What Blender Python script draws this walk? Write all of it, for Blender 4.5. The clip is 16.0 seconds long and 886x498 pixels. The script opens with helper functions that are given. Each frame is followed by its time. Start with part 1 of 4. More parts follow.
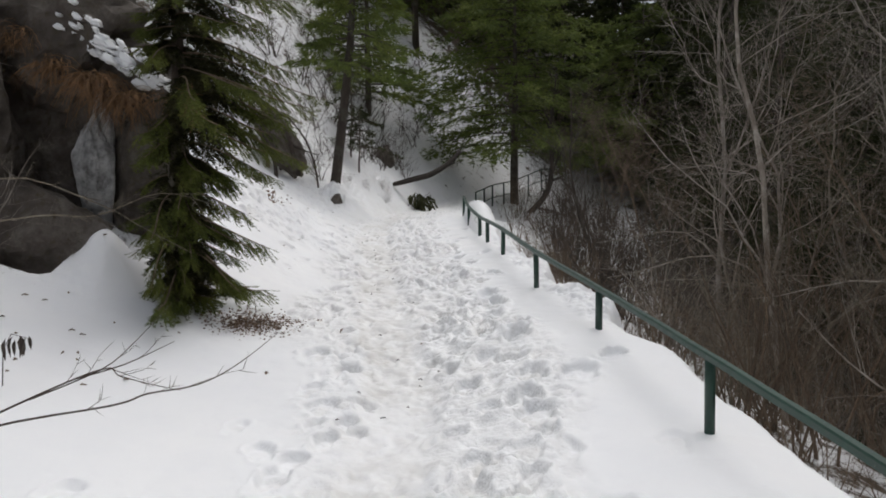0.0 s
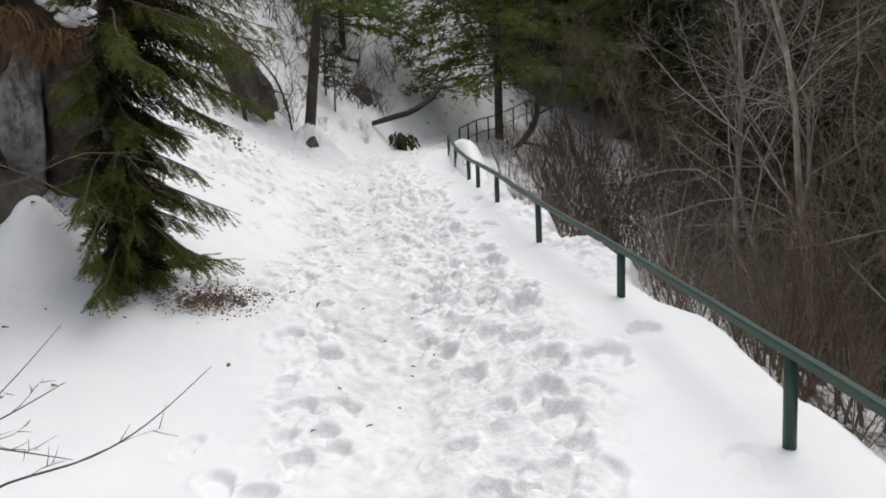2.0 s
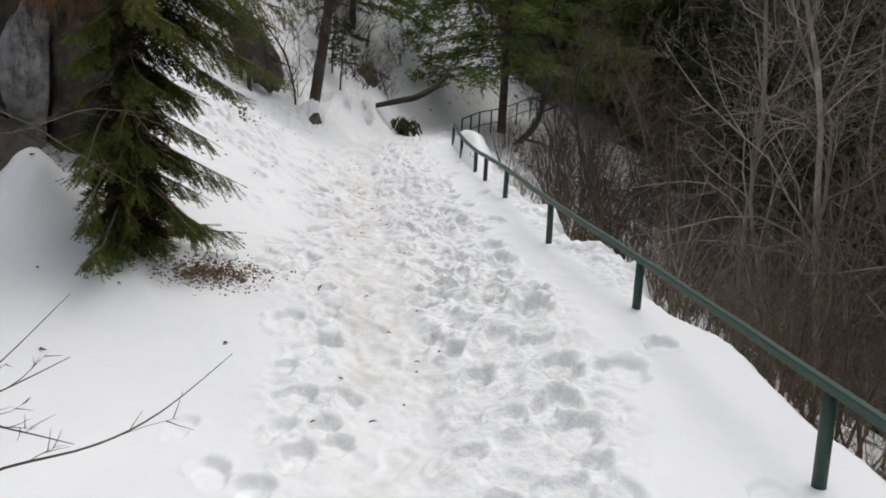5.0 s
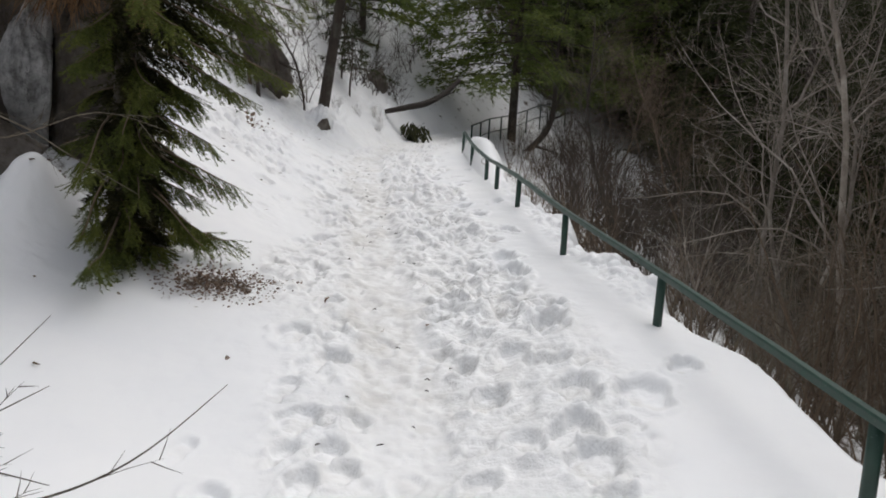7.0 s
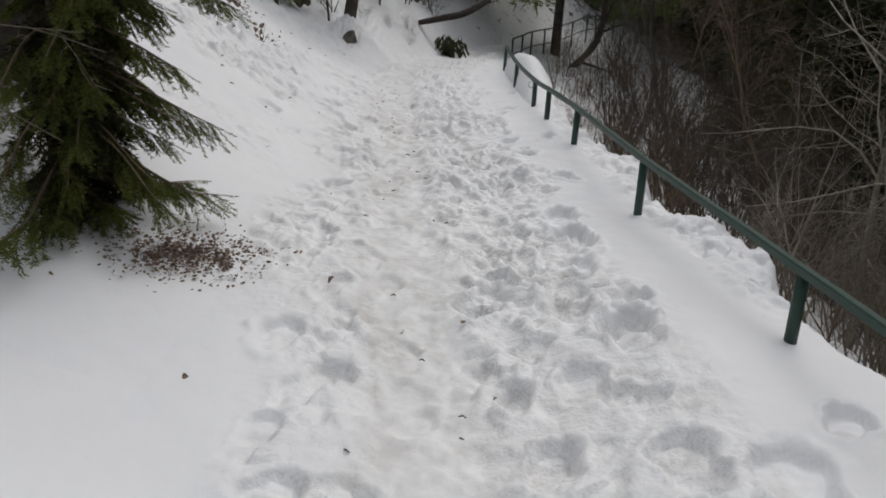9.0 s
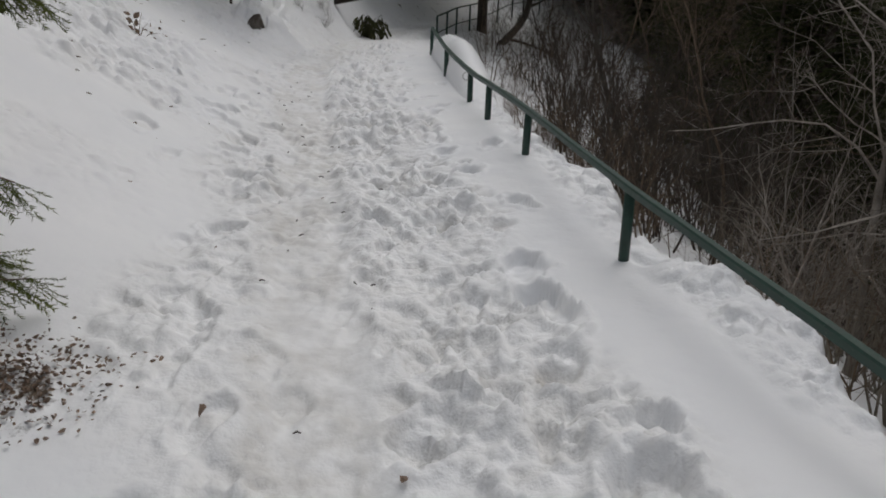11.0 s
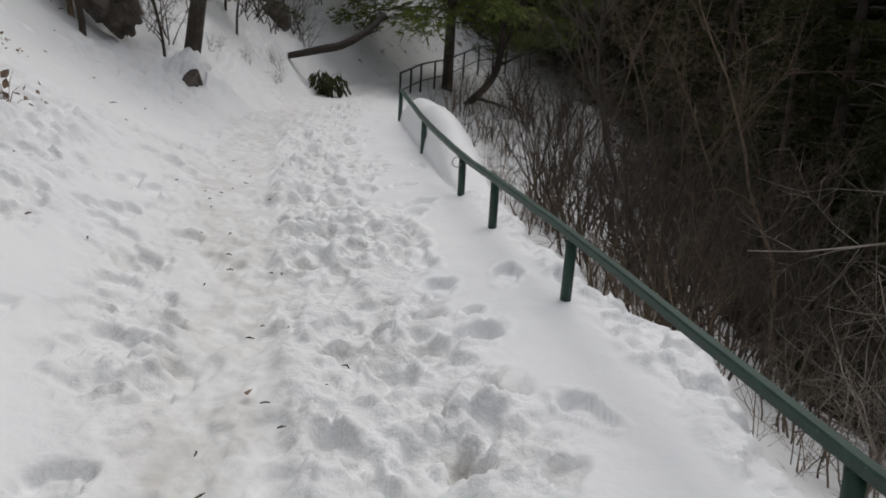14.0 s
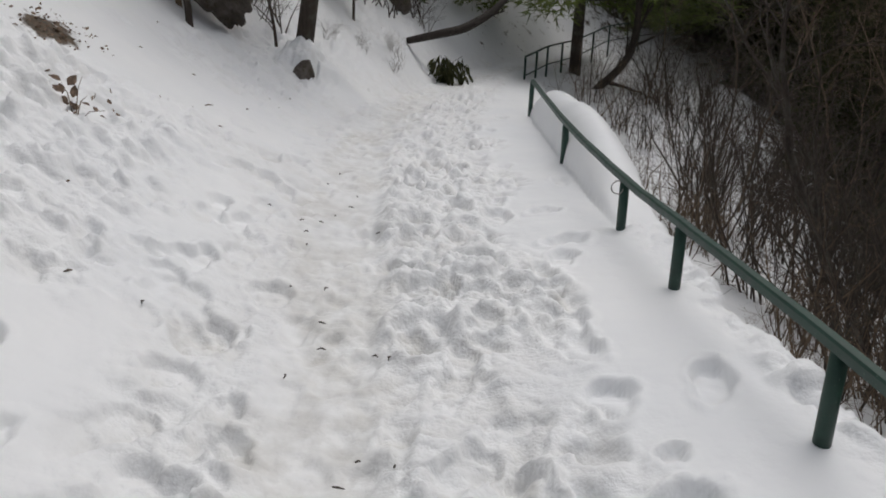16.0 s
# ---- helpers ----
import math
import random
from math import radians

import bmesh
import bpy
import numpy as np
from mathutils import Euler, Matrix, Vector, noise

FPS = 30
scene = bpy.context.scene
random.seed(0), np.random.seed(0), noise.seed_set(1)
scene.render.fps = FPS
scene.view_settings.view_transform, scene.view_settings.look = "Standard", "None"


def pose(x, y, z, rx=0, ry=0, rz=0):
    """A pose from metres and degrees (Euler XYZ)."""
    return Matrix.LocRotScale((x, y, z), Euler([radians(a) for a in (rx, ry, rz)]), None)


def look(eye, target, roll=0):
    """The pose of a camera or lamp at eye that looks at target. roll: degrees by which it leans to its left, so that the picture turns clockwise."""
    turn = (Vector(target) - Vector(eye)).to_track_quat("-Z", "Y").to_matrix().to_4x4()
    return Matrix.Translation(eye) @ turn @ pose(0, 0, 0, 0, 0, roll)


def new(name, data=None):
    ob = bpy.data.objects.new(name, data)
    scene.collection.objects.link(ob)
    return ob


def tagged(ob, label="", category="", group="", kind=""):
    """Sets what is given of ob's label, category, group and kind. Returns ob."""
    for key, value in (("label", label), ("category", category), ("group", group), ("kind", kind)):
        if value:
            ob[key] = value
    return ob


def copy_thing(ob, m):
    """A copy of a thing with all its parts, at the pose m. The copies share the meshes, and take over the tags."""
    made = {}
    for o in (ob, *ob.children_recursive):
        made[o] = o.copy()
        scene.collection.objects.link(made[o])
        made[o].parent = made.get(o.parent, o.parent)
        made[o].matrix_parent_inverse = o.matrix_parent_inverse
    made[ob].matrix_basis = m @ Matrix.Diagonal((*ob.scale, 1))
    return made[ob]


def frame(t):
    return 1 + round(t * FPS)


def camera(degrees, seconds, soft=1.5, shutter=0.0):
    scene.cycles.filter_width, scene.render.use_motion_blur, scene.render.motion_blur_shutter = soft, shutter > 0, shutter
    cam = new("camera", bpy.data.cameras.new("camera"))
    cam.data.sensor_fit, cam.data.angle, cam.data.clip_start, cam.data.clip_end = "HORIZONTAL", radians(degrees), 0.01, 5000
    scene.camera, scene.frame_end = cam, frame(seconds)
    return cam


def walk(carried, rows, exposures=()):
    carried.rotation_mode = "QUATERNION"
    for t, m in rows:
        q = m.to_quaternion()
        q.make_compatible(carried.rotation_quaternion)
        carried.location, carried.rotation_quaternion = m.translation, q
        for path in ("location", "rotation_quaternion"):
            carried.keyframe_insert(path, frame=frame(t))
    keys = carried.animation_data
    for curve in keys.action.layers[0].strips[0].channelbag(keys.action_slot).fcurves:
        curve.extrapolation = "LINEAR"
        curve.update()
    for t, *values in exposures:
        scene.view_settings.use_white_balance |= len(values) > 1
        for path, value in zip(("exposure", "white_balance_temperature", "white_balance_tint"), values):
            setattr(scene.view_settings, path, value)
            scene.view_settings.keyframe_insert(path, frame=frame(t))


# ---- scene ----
cam = camera(60.0, 16.0, soft=1.8)
PATH = [
    (0, (0.084, -0.406, 1.561), (-0.053, 1.584, 1.424), -0.3),
    (0.5, (0.046, 0.02, 1.572), (-0.272, 1.983, 1.355), -2.1),
    (1, (-0.033, 0.333, 1.586), (-0.168, 2.314, 1.345), 0.2),
    (1.5, (-0.049, 0.583, 1.63), (-0.304, 2.565, 1.558), 3.0),
    (2, (-0.034, 0.636, 1.654), (-0.132, 2.61, 1.349), -2.3),
    (2.5, (-0.103, 0.69, 1.689), (-0.125, 2.674, 1.439), -2.0),
    (3, (-0.221, 0.739, 1.68), (-0.355, 2.719, 1.427), 1.9),
    (3.5, (-0.259, 0.763, 1.682), (-0.392, 2.733, 1.363), 3.6),
    (4, (-0.237, 0.76, 1.691), (-0.331, 2.731, 1.368), 5.6),
    (4.2, (-0.246, 0.759, 1.679), (-0.33, 2.728, 1.341), 4.5),
    (6.3, (-0.203, 0.958, 1.641), (-0.245, 2.939, 1.368), 1.8),
    (6.5, (-0.209, 0.961, 1.645), (-0.288, 2.945, 1.408), 0.0),
    (7, (-0.27, 1.036, 1.651), (-0.352, 3.009, 1.333), 3.5),
    (7.5, (-0.213, 1.252, 1.624), (-0.3, 3.199, 1.174), 4.3),
    (8, (-0.25, 1.575, 1.602), (-0.433, 3.488, 1.051), 2.6),
    (8.2, (-0.29, 1.759, 1.609), (-0.465, 3.677, 1.072), 4.9),
    (10.3, (-0.436, 3.462, 1.815), (-0.574, 5.367, 1.224), 1.1),
    (10.5, (-0.392, 3.571, 1.766), (-0.556, 5.467, 1.151), 0.4),
    (11, (-0.493, 3.958, 1.79), (-0.467, 5.87, 1.203), 2.5),
    (11.5, (-0.531, 4.318, 1.803), (-0.574, 6.184, 1.085), 8.0),
    (12, (-0.471, 4.661, 1.846), (-0.605, 6.521, 1.124), 3.1),
    (12.5, (-0.564, 4.988, 1.867), (-0.465, 6.896, 1.276), 3.1),
    (13, (-0.653, 5.364, 1.85), (-0.714, 7.294, 1.327), 3.1),
    (13.5, (-0.633, 5.714, 1.886), (-0.718, 7.658, 1.426), 0.6),
    (14, (-0.711, 6.114, 1.875), (-0.572, 8.057, 1.419), 3.7),
    (14.5, (-0.741, 6.485, 1.876), (-0.913, 8.421, 1.403), -0.7),
    (15, (-0.794, 6.85, 1.923), (-0.808, 8.796, 1.464), 0.8),
    (15.5, (-0.796, 7.138, 1.927), (-0.864, 9.086, 1.48), 2.4),
    (16, (-0.874, 7.448, 1.974), (-1.03, 9.372, 1.452), 2.7),
]
EXPOSURES = [(0.0, 0.0), (0.5, 0.22), (1.5, 0.24), (2.8, 0.2), (3.5, 0.08), (4.2, 0.10), (6.3, 0.02), (8.2, -0.12), (10.3, -0.6), (12.5, -0.57), (13.5, -0.46), (14.5, -0.29), (16.0, -0.30)]
walk(cam, [(t, look(eye, target, roll)) for t, eye, target, roll in PATH], EXPOSURES)
SKY_STRENGTH, SKY_SATURATION, SUN_STRENGTH = 0.151, 0.27, 0.95

# ---------------------------------------------------------------- light
world = bpy.data.worlds.new("overcast_sky")
scene.world = world
world.use_nodes = True
wn, wl = world.node_tree.nodes, world.node_tree.links
sky = wn.new("ShaderNodeTexSky")
sky.sky_type, sky.sun_disc = "NISHITA", False
sky.sun_elevation, sky.sun_rotation = radians(65), radians(36)
sky.air_density, sky.dust_density, sky.ozone_density = 1.0, 3.0, 1.0
grey = wn.new("ShaderNodeHueSaturation")
grey.inputs["Saturation"].default_value = SKY_SATURATION
wl.new(sky.outputs[0], grey.inputs["Color"])
wl.new(grey.outputs[0], wn["Background"].inputs["Color"])
wn["Background"].inputs["Strength"].default_value = SKY_STRENGTH
sun = new("sun", bpy.data.lights.new("sun", "SUN"))
sun.data.energy, sun.data.angle, sun.data.color = SUN_STRENGTH, radians(46), (1.0, 0.97, 0.93)
sun.matrix_world = look((11, 15, 40), (0, 0, 0))

# ---------------------------------------------------------------- materials


def material(name, build):
    m = bpy.data.materials.new(name)
    m.use_nodes = True
    nt = m.node_tree
    bs = nt.nodes["Principled BSDF"]
    build(nt, bs)
    return m


def nd(nt, kind, **inputs):
    n = nt.nodes.new(kind)
    for k, v in inputs.items():
        n.inputs[k.replace("_", " ")].default_value = v
    return n


def noise_of(nt, scale, detail=4.0, rough=0.55, coord="Object"):
    tc = nt.nodes.new("ShaderNodeTexCoord")
    n = nd(nt, "ShaderNodeTexNoise", Scale=scale, Detail=detail, Roughness=rough)
    nt.links.new(tc.outputs[coord], n.inputs["Vector"])
    return n


def ramp(nt, src, stops):
    r = nt.nodes.new("ShaderNodeValToRGB")
    while len(r.color_ramp.elements) < len(stops):
        r.color_ramp.elements.new(0.5)
    for e, (p, c) in zip(r.color_ramp.elements, stops):
        e.position, e.color = p, (*c, 1)
    nt.links.new(src, r.inputs[0])
    return r


def mixed(nt, fac, a, b, blend="MIX"):
    m = nt.nodes.new("ShaderNodeMix")
    m.data_type, m.blend_type = "RGBA", blend
    for sock, v in ((m.inputs[0], fac), (m.inputs[6], a), (m.inputs[7], b)):
        if hasattr(v, "is_linked"):
            nt.links.new(v, sock)
        else:
            sock.default_value = (*v, 1) if isinstance(v, tuple) else v
    return m.outputs[2]


def bumped(nt, bs, height, strength, distance):
    b = nd(nt, "ShaderNodeBump", Strength=strength, Distance=distance)
    nt.links.new(height, b.inputs["Height"])
    nt.links.new(b.outputs[0], bs.inputs["Normal"])
    return b


def snow_nodes(nt, bs):
    fine = noise_of(nt, 22, 3, 0.5)
    mid = noise_of(nt, 6.5, 5, 0.58)
    wide = noise_of(nt, 0.9, 4, 0.6)
    clean = ramp(nt, wide.outputs[0], [(0.3, (0.81, 0.82, 0.838)), (0.7, (0.86, 0.863, 0.868))])
    att = nt.nodes.new("ShaderNodeAttribute")
    att.attribute_name = "tread"
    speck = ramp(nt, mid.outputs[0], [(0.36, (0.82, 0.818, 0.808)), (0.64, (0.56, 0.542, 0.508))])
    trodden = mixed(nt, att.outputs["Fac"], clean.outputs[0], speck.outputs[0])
    litter = nt.nodes.new("ShaderNodeAttribute")
    litter.attribute_name = "litter"
    lit_n = noise_of(nt, 2.3, 8, 0.75)
    add = nt.nodes.new("ShaderNodeMath")
    add.operation = "MULTIPLY_ADD"
    nt.links.new(litter.outputs["Fac"], add.inputs[0])
    add.inputs[1].default_value = 0.62
    nt.links.new(lit_n.outputs[0], add.inputs[2])
    mask = ramp(nt, add.outputs[0], [(0.72, (0, 0, 0)), (0.80, (1, 1, 1))])
    brown = ramp(nt, fine.outputs[0], [(0.3, (0.035, 0.025, 0.018)), (0.55, (0.10, 0.07, 0.045)), (0.75, (0.17, 0.115, 0.07))])
    col = mixed(nt, mask.outputs[0], trodden, brown.outputs[0])
    nt.links.new(col, bs.inputs["Base Color"])
    bs.inputs["Roughness"].default_value = 0.5
    bs.inputs["Specular IOR Level"].default_value = 0.3
    h = nt.nodes.new("ShaderNodeMath")
    h.operation = "MULTIPLY_ADD"
    nt.links.new(mid.outputs[0], h.inputs[0])
    h.inputs[1].default_value = 1.6
    nt.links.new(fine.outputs[0], h.inputs[2])
    bp = bumped(nt, bs, h.outputs[0], 0.1, 0.03)
    amount = nt.nodes.new("ShaderNodeMath")
    amount.operation = "MULTIPLY_ADD"
    nt.links.new(att.outputs["Fac"], amount.inputs[0])
    amount.inputs[1].default_value, amount.inputs[2].default_value = 0.18, 0.10
    coarse = nt.nodes.new("ShaderNodeAttribute")
    coarse.attribute_name = "coarse"
    more = nt.nodes.new("ShaderNodeMath")
    more.operation = "MULTIPLY_ADD"
    nt.links.new(coarse.outputs["Fac"], more.inputs[0])
    more.inputs[1].default_value = 0.30
    nt.links.new(amount.outputs[0], more.inputs[2])
    nt.links.new(more.outputs[0], bp.inputs["Strength"])


def bark_maker(c0, c1, lichen=None, scale=9):
    def build(nt, bs):
        tc = nt.nodes.new("ShaderNodeTexCoord")
        mp = nt.nodes.new("ShaderNodeMapping")
        mp.inputs["Scale"].default_value = (scale, scale, scale * 0.22)
        nt.links.new(tc.outputs["Object"], mp.inputs[0])
        n = nd(nt, "ShaderNodeTexNoise", Scale=2.2, Detail=6.0, Roughness=0.7)
        nt.links.new(mp.outputs[0], n.inputs["Vector"])
        r = ramp(nt, n.outputs[0], [(0.32, c0), (0.68, c1)])
        col = r.outputs[0]
        if lichen:
            big = noise_of(nt, 3.1, 6, 0.7)
            mk = ramp(nt, big.outputs[0], [(0.50, (0, 0, 0)), (0.62, (1, 1, 1))])
            col = mixed(nt, mk.outputs[0], col, lichen)
        oi = nt.nodes.new("ShaderNodeObjectInfo")
        v = ramp(nt, oi.outputs["Random"], [(0, (0.75, 0.75, 0.75)), (1, (1.15, 1.12, 1.1))])
        nt.links.new(mixed(nt, 1.0, col, v.outputs[0], "MULTIPLY"), bs.inputs["Base Color"])
        bs.inputs["Roughness"].default_value = 0.85
        bumped(nt, bs, n.outputs[0], 0.7, 0.02)
    return build


def leaf_maker(c0, c1, c2, scale=5.0):
    def build(nt, bs):
        n = noise_of(nt, scale, 4, 0.6)
        r = ramp(nt, n.outputs[0], [(0.28, c0), (0.5, c1), (0.74, c2)])
        geo = nt.nodes.new("ShaderNodeNewGeometry")
        v = ramp(nt, geo.outputs["Random Per Island"], [(0, (0.6, 0.6, 0.6)), (1, (1.3, 1.3, 1.25))])
        nt.links.new(mixed(nt, 1.0, r.outputs[0], v.outputs[0], "MULTIPLY"), bs.inputs["Base Color"])
        bs.inputs["Roughness"].default_value = 0.6
        bs.inputs["Specular IOR Level"].default_value = 0.25
        thin = nt.nodes.new("ShaderNodeBsdfTranslucent")
        nt.links.new(bs.inputs["Base Color"].links[0].from_socket, thin.inputs["Color"])
        both = nd(nt, "ShaderNodeMixShader", Fac=0.4)
        nt.links.new(bs.outputs[0], both.inputs[1])
        nt.links.new(thin.outputs[0], both.inputs[2])
        nt.links.new(both.outputs[0], nt.nodes["Material Output"].inputs["Surface"])
    return build


def rock_nodes(nt, bs):
    a = noise_of(nt, 2.4, 8, 0.7)
    b = noise_of(nt, 11, 8, 0.75)
    r = ramp(nt, a.outputs[0], [(0.3, (0.04, 0.031, 0.025)), (0.5, (0.10, 0.083, 0.07)), (0.70, (0.21, 0.185, 0.165))])
    moss = ramp(nt, b.outputs[0], [(0.52, (0, 0, 0)), (0.66, (1, 1, 1))])
    col = mixed(nt, moss.outputs[0], r.outputs[0], (0.075, 0.06, 0.035))
    nt.links.new(col, bs.inputs["Base Color"])
    bs.inputs["Roughness"].default_value = 0.9
    bumped(nt, bs, b.outputs[0], 0.9, 0.06)


def pale_rock_nodes(nt, bs):
    a = noise_of(nt, 6, 8, 0.7)
    b = noise_of(nt, 30, 6, 0.7)
    r = ramp(nt, a.outputs[0], [(0.36, (0.17, 0.165, 0.16)), (0.5, (0.40, 0.395, 0.39)), (0.62, (0.56, 0.555, 0.55))])
    nt.links.new(r.outputs[0], bs.inputs["Base Color"])
    bs.inputs["Roughness"].default_value = 0.8
    bumped(nt, bs, a.outputs[0], 1.0, 0.10)


def paint_nodes(nt, bs):
    a = noise_of(nt, 14, 6, 0.7)
    b = noise_of(nt, 85, 4, 0.6)
    r = ramp(nt, a.outputs[0], [(0.3, (0.006, 0.026, 0.018)), (0.55, (0.011, 0.042, 0.029)), (0.75, (0.024, 0.066, 0.048))])
    chip = ramp(nt, b.outputs[0], [(0.66, (0, 0, 0)), (0.72, (1, 1, 1))])
    nt.links.new(mixed(nt, chip.outputs[0], r.outputs[0], (0.09, 0.13, 0.105)), bs.inputs["Base Color"])
    rr = ramp(nt, a.outputs[0], [(0.3, (0.35, 0.35, 0.35)), (0.7, (0.6, 0.6, 0.6))])
    nt.links.new(rr.outputs[0], bs.inputs["Roughness"])
    bumped(nt, bs, b.outputs[0], 0.25, 0.002)


def plain_maker(c0, c1, scale=20, rough=0.8):
    def build(nt, bs):
        n = noise_of(nt, scale, 4, 0.6)
        r = ramp(nt, n.outputs[0], [(0.3, c0), (0.7, c1)])
        geo = nt.nodes.new("ShaderNodeNewGeometry")
        v = ramp(nt, geo.outputs["Random Per Island"], [(0, (0.6, 0.6, 0.6)), (1, (1.3, 1.25, 1.2))])
        nt.links.new(mixed(nt, 1.0, r.outputs[0], v.outputs[0], "MULTIPLY"), bs.inputs["Base Color"])
        bs.inputs["Roughness"].default_value = rough
    return build


SNOW = material("snow", snow_nodes)
BARK_GREY = material("bark_grey", bark_maker((0.095, 0.077, 0.056), (0.235, 0.20, 0.15), (0.25, 0.23, 0.185)))
BARK_PALE = material("bark_pale", bark_maker((0.13, 0.11, 0.09), (0.31, 0.275, 0.235), (0.38, 0.35, 0.31)))
BARK_BROWN = material("bark_brown", bark_maker((0.085, 0.06, 0.039), (0.205, 0.15, 0.10)))
BARK_DARK = material("bark_dark", bark_maker((0.03, 0.022, 0.017), (0.085, 0.062, 0.048), (0.10, 0.095, 0.075)))
BARK_BLACK = material("bark_blackish", bark_maker((0.018, 0.014, 0.011), (0.055, 0.042, 0.034)))
# darker needle colour, painting shade into the inside of the near spruce
NEEDLE_INNER_SHADE = material("needles_inner_shade", leaf_maker((0.02, 0.022, 0.008), (0.04, 0.04, 0.014), (0.07, 0.06, 0.024), 3.0))
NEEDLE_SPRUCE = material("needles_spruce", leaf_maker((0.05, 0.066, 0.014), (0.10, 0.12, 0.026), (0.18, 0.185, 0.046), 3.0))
NEEDLE_DARK = material("needles_dark", leaf_maker((0.02, 0.026, 0.01), (0.04, 0.048, 0.016), (0.072, 0.078, 0.026), 0.9))
NEEDLE_PINE = material("needles_pine", leaf_maker((0.07, 0.10, 0.028), (0.14, 0.178, 0.046), (0.22, 0.25, 0.07), 0.8))
LEAF_GREEN = material("leaf_dark_green", leaf_maker((0.035, 0.042, 0.018), (0.065, 0.07, 0.03), (0.11, 0.105, 0.05), 8))
LEAF_BROWN = material("leaf_brown", plain_maker((0.12, 0.08, 0.058), (0.29, 0.21, 0.155), 14))
GRASS_DRY = material("grass_dry", plain_maker((0.13, 0.065, 0.026), (0.30, 0.17, 0.075), 10))
ROCK = material("rock_dark", rock_nodes)
ROCK_PALE = material("rock_pale", pale_rock_nodes)
PAINT = material("green_paint", paint_nodes)
WIRE = material("wire", plain_maker((0.16, 0.16, 0.15), (0.28, 0.27, 0.25), 60, 0.5))

# ---------------------------------------------------------------- the plan
RAIL_Y = (-4.0, 3.78, 5.84, 7.84, 9.76, 11.08, 12.07, 14.01, 17.34, 22, 27.5, 29, 31, 34, 38, 45)
RAIL_X = (2.35, 1.24, 0.919, 0.515, 0.184, -0.04, -0.176, -0.419, -0.65, -0.72, -0.64, -0.04, 0.84, 2.11, 4.6, 9.0)
RAIL_SNOW = (-0.1, 0.257, 0.476, 0.56, 0.78, 0.883, 0.904, 1.024, 1.105, 1.06, 1.13, 1.17, 1.35, 1.7, 2.1, 2.7)
PATH_Y = (-8, 0, 3, 5.4, 6.5, 7.5, 9, 10.5, 11.3, 13.3, 16, 20, 24, 28, 31, 34, 38, 45)
PATH_X = (-0.3, -0.45, -0.55, -0.7, -0.7, -0.8, -0.95, -1.05, -1.15, -1.3, -1.85, -2.1, -1.95, -1.1, 0.2, 1.5, 3.8, 7.5)
PATH_Z = (-0.35, -0.1, 0.0, 0.13, 0.31, 0.40, 0.54, 0.66, 0.78, 0.90, 0.95, 1.03, 1.12, 1.32, 1.55, 1.85, 2.2, 2.8)
# the line worn by feet within the path
TRACK_Y = (-8, 0, 3, 4.6, 5.6, 7.1, 8.1, 9.7, 10.6, 12, 14, 16, 18, 20, 22, 24, 28, 31, 34, 38, 45)
TRACK_X = (-0.3, -0.45, -0.5, -0.53, -0.67, -0.97, -1.17, -1.46, -1.62, -1.86, -2.16, -2.36, -2.42, -2.4, -2.3, -2.05, -1.15, 0.15, 1.45, 3.7, 7.4)
LIP_Y = (-8, 3, 4.3, 5.1, 5.55, 5.85, 6.3, 6.7, 7.0, 7.35, 7.7, 7.85, 7.97, 8.25, 8.6, 8.85, 9.1, 9.35, 9.6, 9.78, 9.95, 10.5, 11.1, 11.5, 12.0, 14, 17, 18, 22)
LIP_S = (0.40, 0.38, 0.36, 0.39, 0.40, 0.20, 0.22, 0.36, 0.50, 0.60, 0.63, 0.52, 0.24, 0.25, 0.28, 0.36, 0.43, 0.45, 0.38, 0.27, 0.19, 0.18, 0.18, 0.22, 0.30, 0.42, 0.5, 0.42, 0.4)


def smooth(e0, e1, v):
    t = np.clip((v - e0) / (e1 - e0), 0, 1)
    return t * t * (3 - 2 * t)


def lattice(seed):
    return np.random.RandomState(seed).rand(256, 256)


LATTICES = [lattice(s) for s in range(6)]


def vnoise(x, y, scale, k=0):
    """Smooth value noise, -1 to 1."""
    g = LATTICES[k]
    u, v = x * scale + 37.1, y * scale + 11.7
    i, j = np.floor(u).astype(int), np.floor(v).astype(int)
    fu, fv = u - i, v - j
    fu, fv = fu * fu * (3 - 2 * fu), fv * fv * (3 - 2 * fv)
    a, b = g[i % 256, j % 256], g[(i + 1) % 256, j % 256]
    c, d = g[i % 256, (j + 1) % 256], g[(i + 1) % 256, (j + 1) % 256]
    return 2 * ((a * (1 - fu) + b * fu) * (1 - fv) + (c * (1 - fu) + d * fu) * fv) - 1


def fbm(x, y, scale, octaves=3, k=0):
    s, a = 0, 1.0
    for o in range(octaves):
        s = s + a * vnoise(x, y, scale * 2 ** o, (k + o) % 6)
        a *= 0.5
    return s


def cells(x, y, scale, k=0):
    """Distance to the nearest of scattered points, in cells, and that point's own number."""
    u, v = x * scale + 61.3, y * scale + 23.9
    i, j = np.floor(u).astype(int), np.floor(v).astype(int)
    best, own = np.full(u.shape, 9.0), np.zeros(u.shape)
    for a in (-1, 0, 1):
        for b in (-1, 0, 1):
            ci, cj = (i + a) % 256, (j + b) % 256
            d = (i + a + LATTICES[k][ci, cj] - u) ** 2 + (j + b + LATTICES[(k + 1) % 6][ci, cj] - v) ** 2
            own = np.where(d < best, LATTICES[(k + 2) % 6][ci, cj], own)
            best = np.minimum(best, d)
    return np.sqrt(best), own


